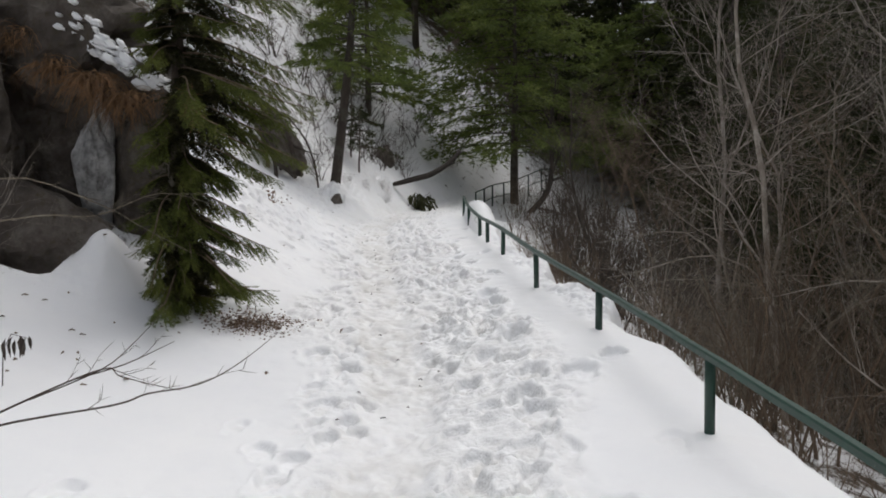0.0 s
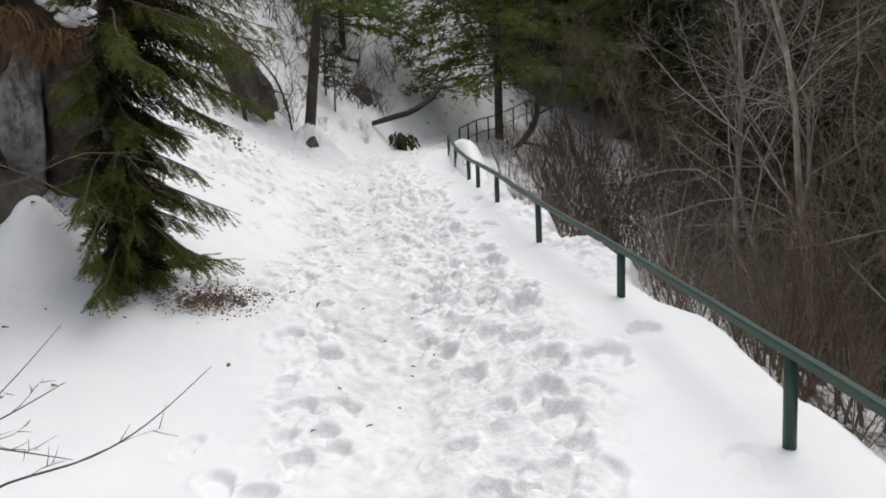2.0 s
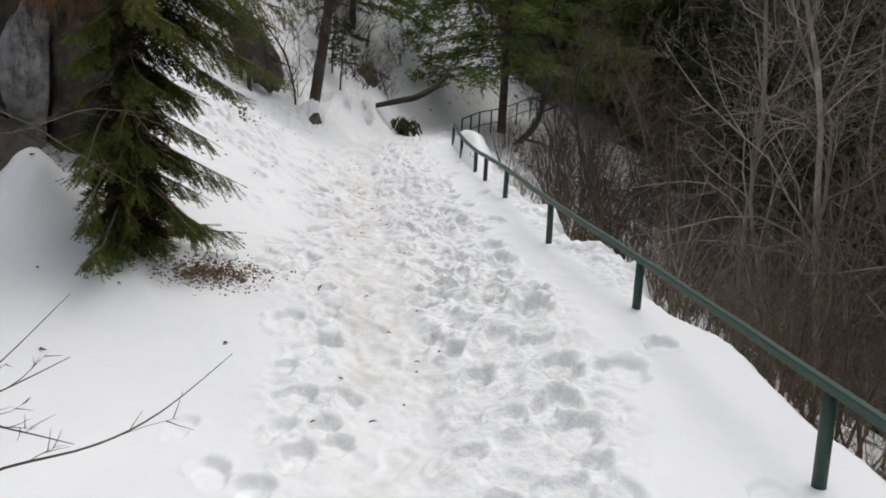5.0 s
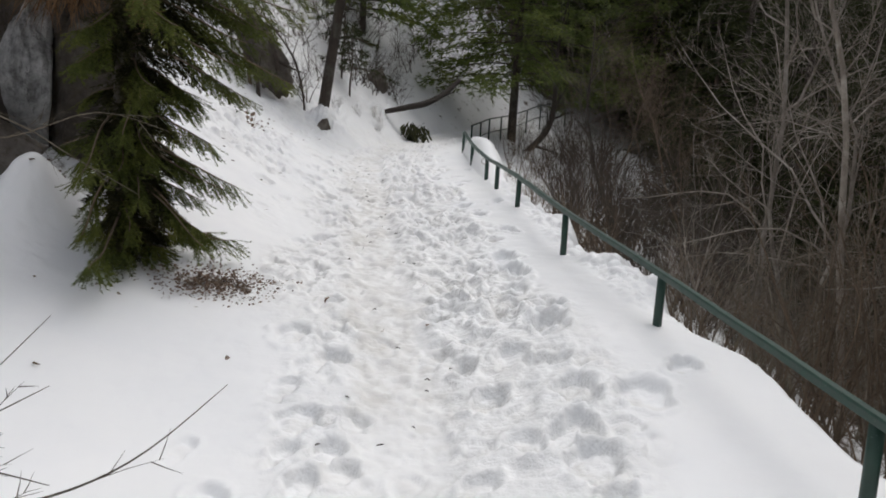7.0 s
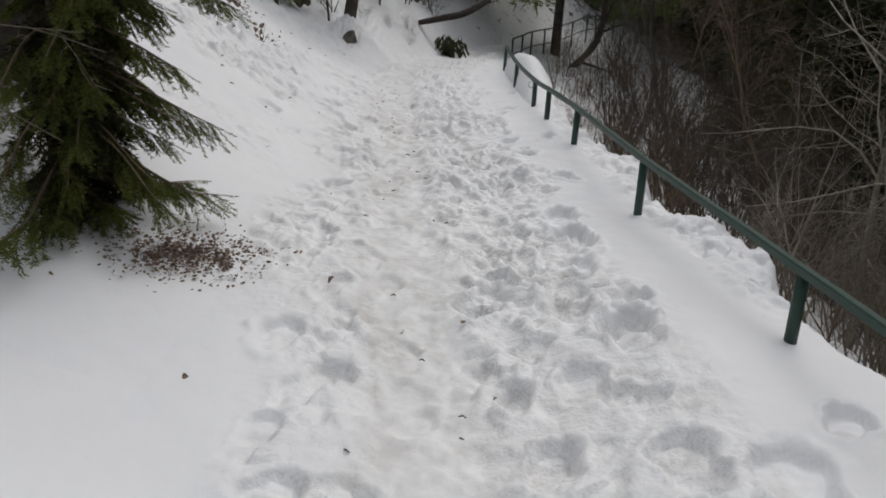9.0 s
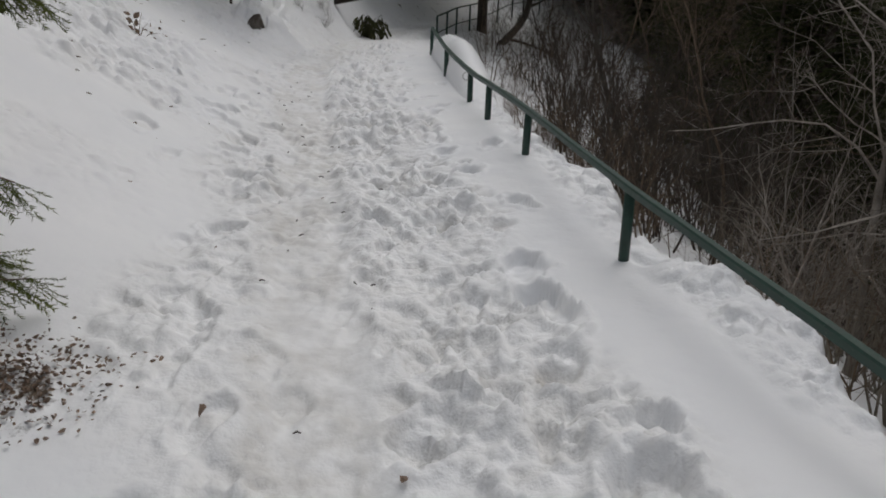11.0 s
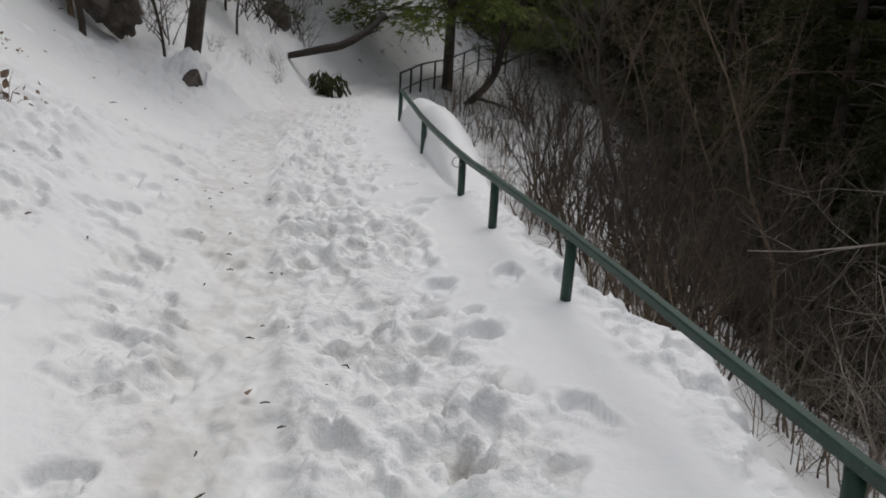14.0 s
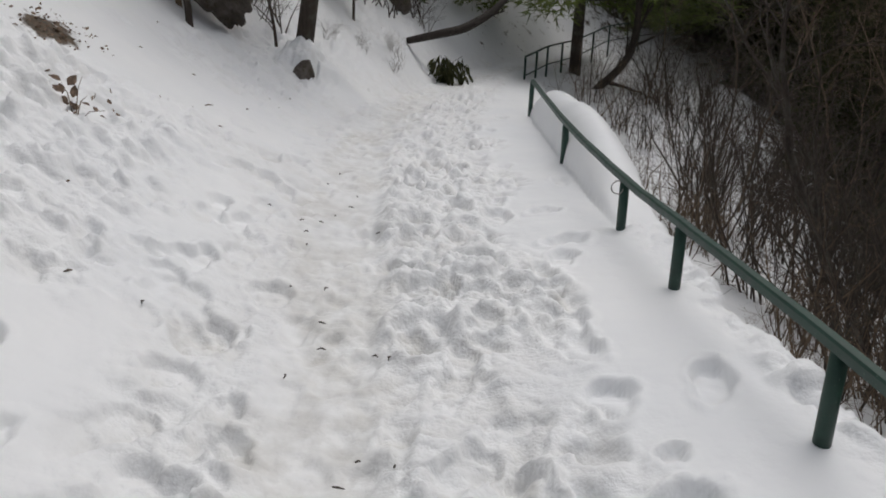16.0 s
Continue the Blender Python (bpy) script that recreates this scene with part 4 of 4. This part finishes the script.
def limb_thing(name, points, radii, mat, label, category, group="", sides=9, twigs=0, seed=1, twig_len=0.4):
    """A log, a bent stem or a bough along a line, with side twigs."""
    o = Vector(points[0])
    b = Builder()
    pts = [Vector(p) - o for p in points]
    fine, rad = [], []
    for i in range(len(pts) - 1):
        p0, p1, p2, p3 = pts[max(i - 1, 0)], pts[i], pts[i + 1], pts[min(i + 2, len(pts) - 1)]
        for t in (0, 0.25, 0.5, 0.75):
            fine.append(0.5 * ((2 * p1) + (-p0 + p2) * t + (2 * p0 - 5 * p1 + 4 * p2 - p3) * t ** 2 + (-p0 + 3 * p1 - 3 * p2 + p3) * t ** 3))
            rad.append(radii[i] + (radii[i + 1] - radii[i]) * t)
    fine.append(pts[-1])
    rad.append(radii[-1])
    b.tube(fine, rad, sides)
    r = random.Random(seed)
    for _ in range(twigs):
        i = r.randrange(len(fine) // 4, len(fine) - 1)
        d = (fine[i + 1] - fine[i]).normalized() + Vector((r.gauss(0, 0.6), r.gauss(0, 0.6), r.gauss(0.2, 0.5)))
        grow(b, fine[i], d, twig_len * r.uniform(0.5, 1.2), max(rad[i] * 0.5, 0.0018), 1, r, (4, 4, 3, 3), 0.12, 2, (0, 3, 0), 0.05)
    ob = new(name, b.mesh(name, mat))
    ob.location = o
    return tagged(ob, label, category, group)


limb_thing("fallen_log", [(-3.2, 24.2, 1.95), (-2.5, 24.1, 2.12), (-2.0, 24.3, 2.27), (-1.5, 24.8, 2.6), (-1.1, 25.3, 3.05)], [0.07, 0.09, 0.095, 0.085, 0.07], BARK_BLACK, "dark curved leaning trunk over the snow", "log", "", 9, 5, 12, 0.5)
limb_thing("leaning_tree", [(1.1, 29.6, 0.5), (1.45, 29.3, 0.95), (2.0, 28.6, 1.7), (2.15, 28.3, 2.6), (2.1, 28.2, 4.2), (2.3, 28, 6.0)], [0.13, 0.12, 0.10, 0.09, 0.06, 0.02], BARK_BLACK, "dark crooked tree leaning out over the slope", "tree", twigs=22, seed=3, twig_len=1.3)
for k, (x, y, dx, dy) in enumerate(((-5.0, 17.2, 0.9, 0.2), (-5.3, 17.6, 0.7, 0.5), (-5.2, 18.3, 0.5, 0.0), (-4.9, 18.6, 0.8, -0.2), (-4.4, 18.9, 0.6, 0.1))):
    z = ground_z(x, y)
    limb_thing("bent_sapling", [(x, y, z - 0.1), (x - 0.08, y, z + 0.5), (x - dx * 0.55, y + dy * 0.3, z + 1.25), (x - dx * 1.5, y + dy, z + 1.95)], [0.05 - 0.006 * k, 0.042 - 0.005 * k, 0.028, 0.006], BARK_BROWN if k % 2 else BARK_DARK, "bent brown sapling arching over the snowy bank", "sapling", "bank saplings", 7, 16, 60 + k, 0.9)
limb_thing("broken_trunk", [(-5.85, 18.1, 4.1), (-5.6, 18.0, 3.85), (-5.2, 17.95, 3.55), (-4.9, 17.85, 3.0), (-4.72, 17.75, 2.5)], [0.10, 0.085, 0.10, 0.08, 0.05], BARK_DARK, "twisted broken trunk leaning on the bank's boulder", "trunk", "", 9, 6, 44, 0.7)
limb_thing("dead_twig", [(-2.62, 6.3, 2.55), (-2.56, 6.15, 2.40), (-2.46, 6.05, 2.2)], [0.008, 0.006, 0.002], GRASS_DRY, "rusty brown dead twig in the spruce", "twig", "", 6, 46, 45, 0.13)
bank_shrub = stand(shrub, -4.7, 19.4, 1.3, 71, BARK_DARK, "dark bare twiggy shrub on the snowy bank", 10, kids=(7, 4), group="bank shrubs", spread=0.9)
scatter(bank_shrub, [(-3.6, 21.2), (-4.0, 20.4), (-3.3, 22.7), (-3.1, 21.9)], 73, (0.3, 0.5))
scatter(bank_shrub, [(-4.6, 20.6), (-5.6, 18.6), (-6.2, 18.9), (-5.9, 19.6), (-6.3, 17.4), (-5.2, 21.4), (-6.0, 20.3), (-4.7, 23.6), (-5.6, 23.0), (-6.6, 21.8), (-3.9, 24.2), (-6.9, 19.2), (-5.0, 25.2), (-3.2, 26.2)] + spots_in(26, -6.5, -1.8, 22.5, 34, 76, 0.7, lambda x, y: x < float(np.interp(y, PATH_Y, PATH_X)) - 1.6), 72, (0.8, 1.6))

stand(conifer, -3.95, 22.2, 1.9, 1.15, 47, NEEDLE_DARK, "sparse dark young spruce on the snowy bank", "young_spruce", low=0.4, boughs=12, blades=30, shape=0.3, blade=0.14, droop=0.5, trunk_r=0.03, group="young spruces on the bank", tuft=4, thin=0.08)
stand(conifer, -4.3, 22.8, 3.0, 1.2, 48, NEEDLE_DARK, "dark thin young spruce on the upper bank", "young_spruce", low=0.38, boughs=14, blades=30, shape=0.3, blade=0.14, droop=0.5, trunk_r=0.03, group="young spruces on the bank", tuft=4, thin=0.08)


def leaf_tris(points, dirs, size, r, fold=0.3, wide=0.32):
    """Folded leaves: four triangles each."""
    n = len(points)
    d = dirs / np.linalg.norm(dirs, axis=1, keepdims=True)
    w = np.cross(d, r.randn(n, 3))
    w /= np.linalg.norm(w, axis=1, keepdims=True) + 1e-9
    up = np.cross(w, d)
    s = (size * (0.7 + 0.6 * r.rand(n)))[:, None]
    rows = []
    for t, k, lift in ((0.0, 0.06, 0.0), (0.28, 1.0, 0.05), (0.62, 0.85, 0.06), (1.0, 0.03, 0.14)):
        c = points + d * s * t + up * s * lift
        rows.append((c + w * s * wide * k + up * s * fold * k * 0.4, c, c - w * s * wide * k + up * s * fold * k * 0.4))
    out = []
    for (l0, c0, r0), (l1, c1, r1) in zip(rows[:-1], rows[1:]):
        out += [np.stack([l0, c0, l1], 1), np.stack([c0, c1, l1], 1), np.stack([c0, r0, c1], 1), np.stack([r0, r1, c1], 1)]
    return np.concatenate(out)


def evergreen_bush(x, y, seed, size, label):
    r = np.random.RandomState(seed)
    t = thing("evergreen_bush", (x, y, ground_z(x, y)), label, "bush", "evergreen bushes")
    stems, leaves = Builder(), Builder()
    for i in range(20):
        a = r.rand() * 6.28
        out = size * (0.25 + 0.75 * r.rand())
        tip = np.array([math.cos(a) * out, math.sin(a) * out * 0.7, size * (0.35 + 0.7 * r.rand())])
        stems.tube([(0, 0, -0.1), tuple(tip * (0.4, 0.4, 0.8)), tuple(tip)], [0.011, 0.008, 0.004], 4)
        along = r.uniform(0.55, 1.0, 9)[:, None]
        pts = tip * along + r.randn(9, 3) * 0.02
        dirs = r.randn(9, 3) * 0.28 + np.array([math.cos(a) * 0.35, math.sin(a) * 0.35, -1.0])
        leaves.tris(leaf_tris(pts, dirs, 0.24, r, 0.15, 0.12))
    part("stem", stems, BARK_DARK, t)
    part("foliage", leaves, LEAF_GREEN, t, "drooping dark green leaves", False)


evergreen_bush(-2.32, 24.0, 81, 0.58, "small evergreen bush with drooping leaves by the track")

# the dry sprig with withered leaves
r = np.random.RandomState(91)
sx, sy = -3.54, 11.97
sprig = thing("dry_sprig", (sx, sy, ground_z(sx, sy)), "dry sprig with withered brown leaves in snow", "twig")
b = Builder()
for tip in ((-0.10, 0.05, 0.20), (0.12, -0.05, 0.14), (0.25, -0.1, 0.06), (0.02, 0.08, 0.24)):
    b.tube([(0, 0, -0.05), (tip[0] * 0.5, tip[1] * 0.5, tip[2] * 0.7), tip], [0.004, 0.003, 0.0015], 4)
part("stem", b, BARK_BROWN, sprig)
b = Builder()
b.tris(leaf_tris(np.array([-0.06, 0.0, 0.10]) + r.randn(16, 3) * (0.05, 0.04, 0.05), r.randn(16, 3), 0.07, r))
b.tris(leaf_tris(np.array([0.14, 0.0, 0.08]) + r.randn(14, 3) * (0.08, 0.04, 0.04), r.randn(14, 3), 0.045, r))
part("foliage", b, LEAF_BROWN, sprig, "withered brown leaves", False)

# a withered weed left of the track
r = np.random.RandomState(191)
wx, wy = -3.12, 4.45
weed = thing("dry_weed", (wx, wy, ground_z(wx, wy)), "withered weed with drooping dark leaves in snow", "weed")
b = Builder()
b.tube([(-0.1, 0, -0.05), (-0.08, 0, 0.25), (-0.02, 0, 0.36), (0.10, 0, 0.33)], [0.004, 0.0035, 0.003, 0.002], 5)
part("stem", b, BARK_DARK, weed)
b = Builder()
base = np.stack([np.linspace(-0.05, 0.11, 9), r.randn(9) * 0.01, 0.35 - 0.03 * r.rand(9)], -1)
b.tris(leaf_tris(base, np.array([0.1, 0, -1.0]) + r.randn(9, 3) * 0.25, 0.12, r, 0.3, 0.13))
part("foliage", b, BARK_DARK, weed, "drooping withered leaves", False)

# ---------------------------------------------------------------- the rock's foot: litter, tufts, snow caps


def litter_patch(cx, cy, rx, ry, count, seed, size, label):
    r = np.random.RandomState(seed)
    x, y = cx + r.randn(count) * rx, cy + r.randn(count) * ry
    pts = np.stack([x, y, ground_base(x, y) + 0.015 + 0.02 * r.rand(count)], -1)
    d = r.randn(count, 3) * np.array([1, 1, 0.25])
    b = Builder()
    b.tris(leaf_tris(pts, d, size, r))
    tagged(new("leaf_litter", b.mesh("leaf_litter", LEAF_BROWN, False)), label, "leaves", kind="stuff")


litter_patch(-2.25, 6.5, 0.2, 0.13, 800, 92, 0.024, "withered brown leaves on snow below the spruce")
litter_patch(-2.1, 6.72, 0.2, 0.16, 500, 93, 0.022, "scattered withered leaves on dirty snow")
litter_patch(-4.3, 13.1, 0.12, 0.2, 120, 94, 0.03, "brown leaves on a bare patch of bank")
litter_patch(-4.6, 7.2, 0.45, 0.2, 400, 95, 0.04, "dead leaves under the rock ledge")


def grass_tuft(place, seed, count, length, label, fall=1.0):
    r = random.Random(seed)
    b = Builder()
    for _ in range(count):
        p = Vector((r.gauss(0, 0.10), r.gauss(0, 0.06), r.gauss(0, 0.04)))
        d = Vector((r.gauss(0.15, 0.35), r.gauss(-0.5, 0.3), r.uniform(0.1, 0.6)))
        pts = [p]
        ln = length * r.uniform(0.5, 1.1)
        for k in range(4):
            d = (d + Vector((0, 0, -0.42 * fall))).normalized()
            pts.append(pts[-1] + d * ln / 4)
        b.tube(pts, [0.0035, 0.003, 0.0026, 0.002, 0.0008], 3, False)
    ob = new("grass_tuft", b.mesh("grass_tuft", GRASS_DRY))
    ob.location = place
    return tagged(ob, label, "grass", "dry grass tufts")


grass_tuft((-4.05, 7.35, 2.78), 1, 240, 0.55, "hanging tuft of dry brown grass on the ledge")
grass_tuft((-3.72, 7.35, 2.58), 2, 220, 0.5, "dry brown grass hanging from the rock ledge")
grass_tuft((-4.5, 7.4, 2.95), 3, 160, 0.45, "dry rust-brown grass on the rock ledge")
grass_tuft((-4.95, 7.5, 3.3), 4, 160, 0.5, "dry rust-brown grass above the rocks")
grass_tuft((-3.15, 7.2, 2.55), 5, 50, 0.35, "rust-coloured withered fern among the boughs")


def snow_clump(place, size, seed):
    ob = new("snow_clump", rock_mesh("snow_clump", size, seed, SNOW, 1.3, 3))
    for poly in ob.data.polygons:
        poly.use_smooth = True
    ob.matrix_world = pose(*place, 0, random.Random(seed).uniform(20, 50), 0)
    tagged(ob, "crust of old snow caught on the rock ledge", "snow", "snow crusts on the ledge")


r = random.Random(97)
for k in range(70):
    u = r.random()
    w = r.uniform(0.018, 0.055)
    snow_clump((-4.4 + 1.1 * u + r.gauss(0, 0.06), 7.38 + r.gauss(0, 0.03), 3.45 - 0.75 * u + r.gauss(0, 0.085)), (w * r.uniform(1.0, 2.1), 0.04, w * r.uniform(0.35, 0.8)), 100 + k)

# crumbs on the snow before the rocks
r = random.Random(197)
for k in range(26):
    x, y = r.uniform(-4.3, -2.6), r.uniform(4.6, 6.3)
    a, ln = r.uniform(0, 6.28), r.uniform(0.02, 0.06)
    b = Builder()
    b.tube([(0, 0, 0), (ln * 0.5 * math.cos(a), ln * 0.5 * math.sin(a), 0.008), (ln * math.cos(a + 0.4), ln * math.sin(a + 0.4), 0.002)], [0.004, 0.008, 0.003], 5)
    ob = new("bark_crumb", b.mesh("bark_crumb", BARK_BROWN))
    ob.location = (x, y, ground_z(x, y) + 0.012)
    tagged(ob, "small brown crumb of bark on the snow", "bark", "crumbs of bark before the rocks")

# twigs before the rocks and the spruce
limb_thing("bare_bough", [(-4.6, 5.3, 1.15), (-3.87, 5.5, 1.72), (-3.19, 5.7, 1.52), (-2.86, 5.8, 1.32), (-2.47, 5.9, 1.09)], [0.010, 0.008, 0.0055, 0.0035, 0.0015], BARK_GREY, "thin pale bare bough in front of the spruce", "branch", "bare boughs", 6, 8, 5, 0.3)
limb_thing("bare_bough", [(-4.6, 5.2, 1.25), (-3.6, 5.5, 1.42), (-3.14, 5.6, 1.42), (-2.74, 5.9, 1.60), (-2.35, 6.1, 1.5)], [0.009, 0.0065, 0.005, 0.003, 0.0012], BARK_GREY, "thin pale bare bough beside the rocks", "branch", "bare boughs", 6, 7, 6, 0.3)
cave_shrub = stand(shrub, -4.55, 5.9, 1.9, 73, BARK_PALE, "pale bare shrub before the dark rocks", 7, kids=(6, 4), group="shrubs before the rocks", spread=0.9, thick=0.009)
scatter(cave_shrub, [(-5.2, 6.3), (-5.6, 5.6)], 74, (0.8, 1.1))
# the bough that reaches over the snow beside the track
limb_thing("bare_bough", [(-2.3, 2.0, 0.55), (-1.8, 2.2, 0.72), (-1.36, 2.35, 0.78), (-1.27, 2.45, 0.80), (-1.13, 2.6, 0.80), (-1.0, 2.7, 0.86), (-0.88, 2.9, 0.96)], [0.006, 0.005, 0.0038, 0.0034, 0.0028, 0.002, 0.0009], BARK_DARK, "dark bare bough reaching over the snow", "branch", "boughs over the snow", 6, 3, 8, 0.22)
limb_thing("bare_bough", [(-2.3, 2.0, 0.5), (-1.8, 2.4, 0.75), (-1.53, 2.6, 0.86), (-1.48, 2.65, 0.82), (-1.35, 2.7, 0.77), (-1.24, 2.7, 0.75)], [0.006, 0.0045, 0.003, 0.0027, 0.002, 0.0009], BARK_DARK, "thin dark bare bough over the snow", "branch", "boughs over the snow", 6, 4, 9, 0.2)
limb_thing("bare_bough", [(-1.75, 2.45, 0.77), (-1.53, 2.6, 0.86), (-1.49, 2.8, 0.93), (-1.4, 3.0, 1.08)], [0.0035, 0.0027, 0.002, 0.0009], BARK_DARK, "thin bare twig slanting over the snow", "branch", "boughs over the snow", 5, 2, 10, 0.16)
limb_thing("bare_bough", [(-1.62, 2.55, 0.83), (-1.48, 2.7, 0.86), (-1.35, 2.9, 0.92)], [0.004, 0.0028, 0.001], BARK_DARK, "fine bare twig over the snow", "branch", "boughs over the snow", 5, 1, 11, 0.14)
# ---------------------------------------------------------------- crumbs on the track
r = random.Random(98)
for k in range(60):
    y = r.uniform(4.5, 13.5)
    x = float(np.interp(y, TRACK_Y, TRACK_X)) + r.gauss(0.1, 0.4)
    z = ground_z(x, y)
    a = r.uniform(0, 6.28)
    ln = r.uniform(0.015, 0.05)
    b = Builder()
    b.tube([(0, 0, 0), (ln * 0.5 * math.cos(a), ln * 0.5 * math.sin(a), 0.006), (ln * math.cos(a + 0.3), ln * math.sin(a + 0.3), 0.0)], [0.003, 0.0045, 0.002], 5)
    ob = new("twig_crumb", b.mesh("twig_crumb", BARK_DARK))
    ob.location = (x, y, z + 0.004)
    tagged(ob, "tiny dark bit of twig on trodden snow", "twig", "bits of twig on the track")
for k in range(70):
    y = r.uniform(9.5, 17.5)
    x = float(np.interp(y, PATH_Y, PATH_X)) - r.uniform(1.4, 4.2)
    a, ln = r.uniform(0, 6.28), r.uniform(0.02, 0.075)
    b = Builder()
    b.tube([(0, 0, 0), (ln * 0.5 * math.cos(a), ln * 0.5 * math.sin(a), 0.008), (ln * math.cos(a + 0.4), ln * math.sin(a + 0.4), 0.002)], [0.004, 0.006, 0.0025], 5)
    ob = new("bark_crumb", b.mesh("bark_crumb", BARK_BROWN))
    ob.location = (x, y, ground_z(x, y) + 0.006)
    tagged(ob, "small brown crumb of bark on the snowy bank", "bark", "crumbs of bark on the bank")
rs = np.random.RandomState(99)
for x, y, s in ((-1.72, 8.02, 0.07), (-1.33, 6.5, 0.08), (-0.85, 6.05, 0.05), (-1.6, 6.9, 0.05), (-1.25, 9.0, 0.045), (-0.55, 6.2, 0.05), (-1.75, 5.5, 0.05), (-2.4, 8.7, 0.05)):
    b = Builder()
    b.tris(leaf_tris(np.zeros((1, 3)), rs.randn(1, 3) * (1, 1, 0.15), s, rs))
    ob = new("fallen_leaf", b.mesh("fallen_leaf", LEAF_BROWN, False))
    ob.location = (x, y, ground_z(x, y) + 0.02)
    tagged(ob, "withered brown leaf lying on the snow", "leaf", "fallen leaves")
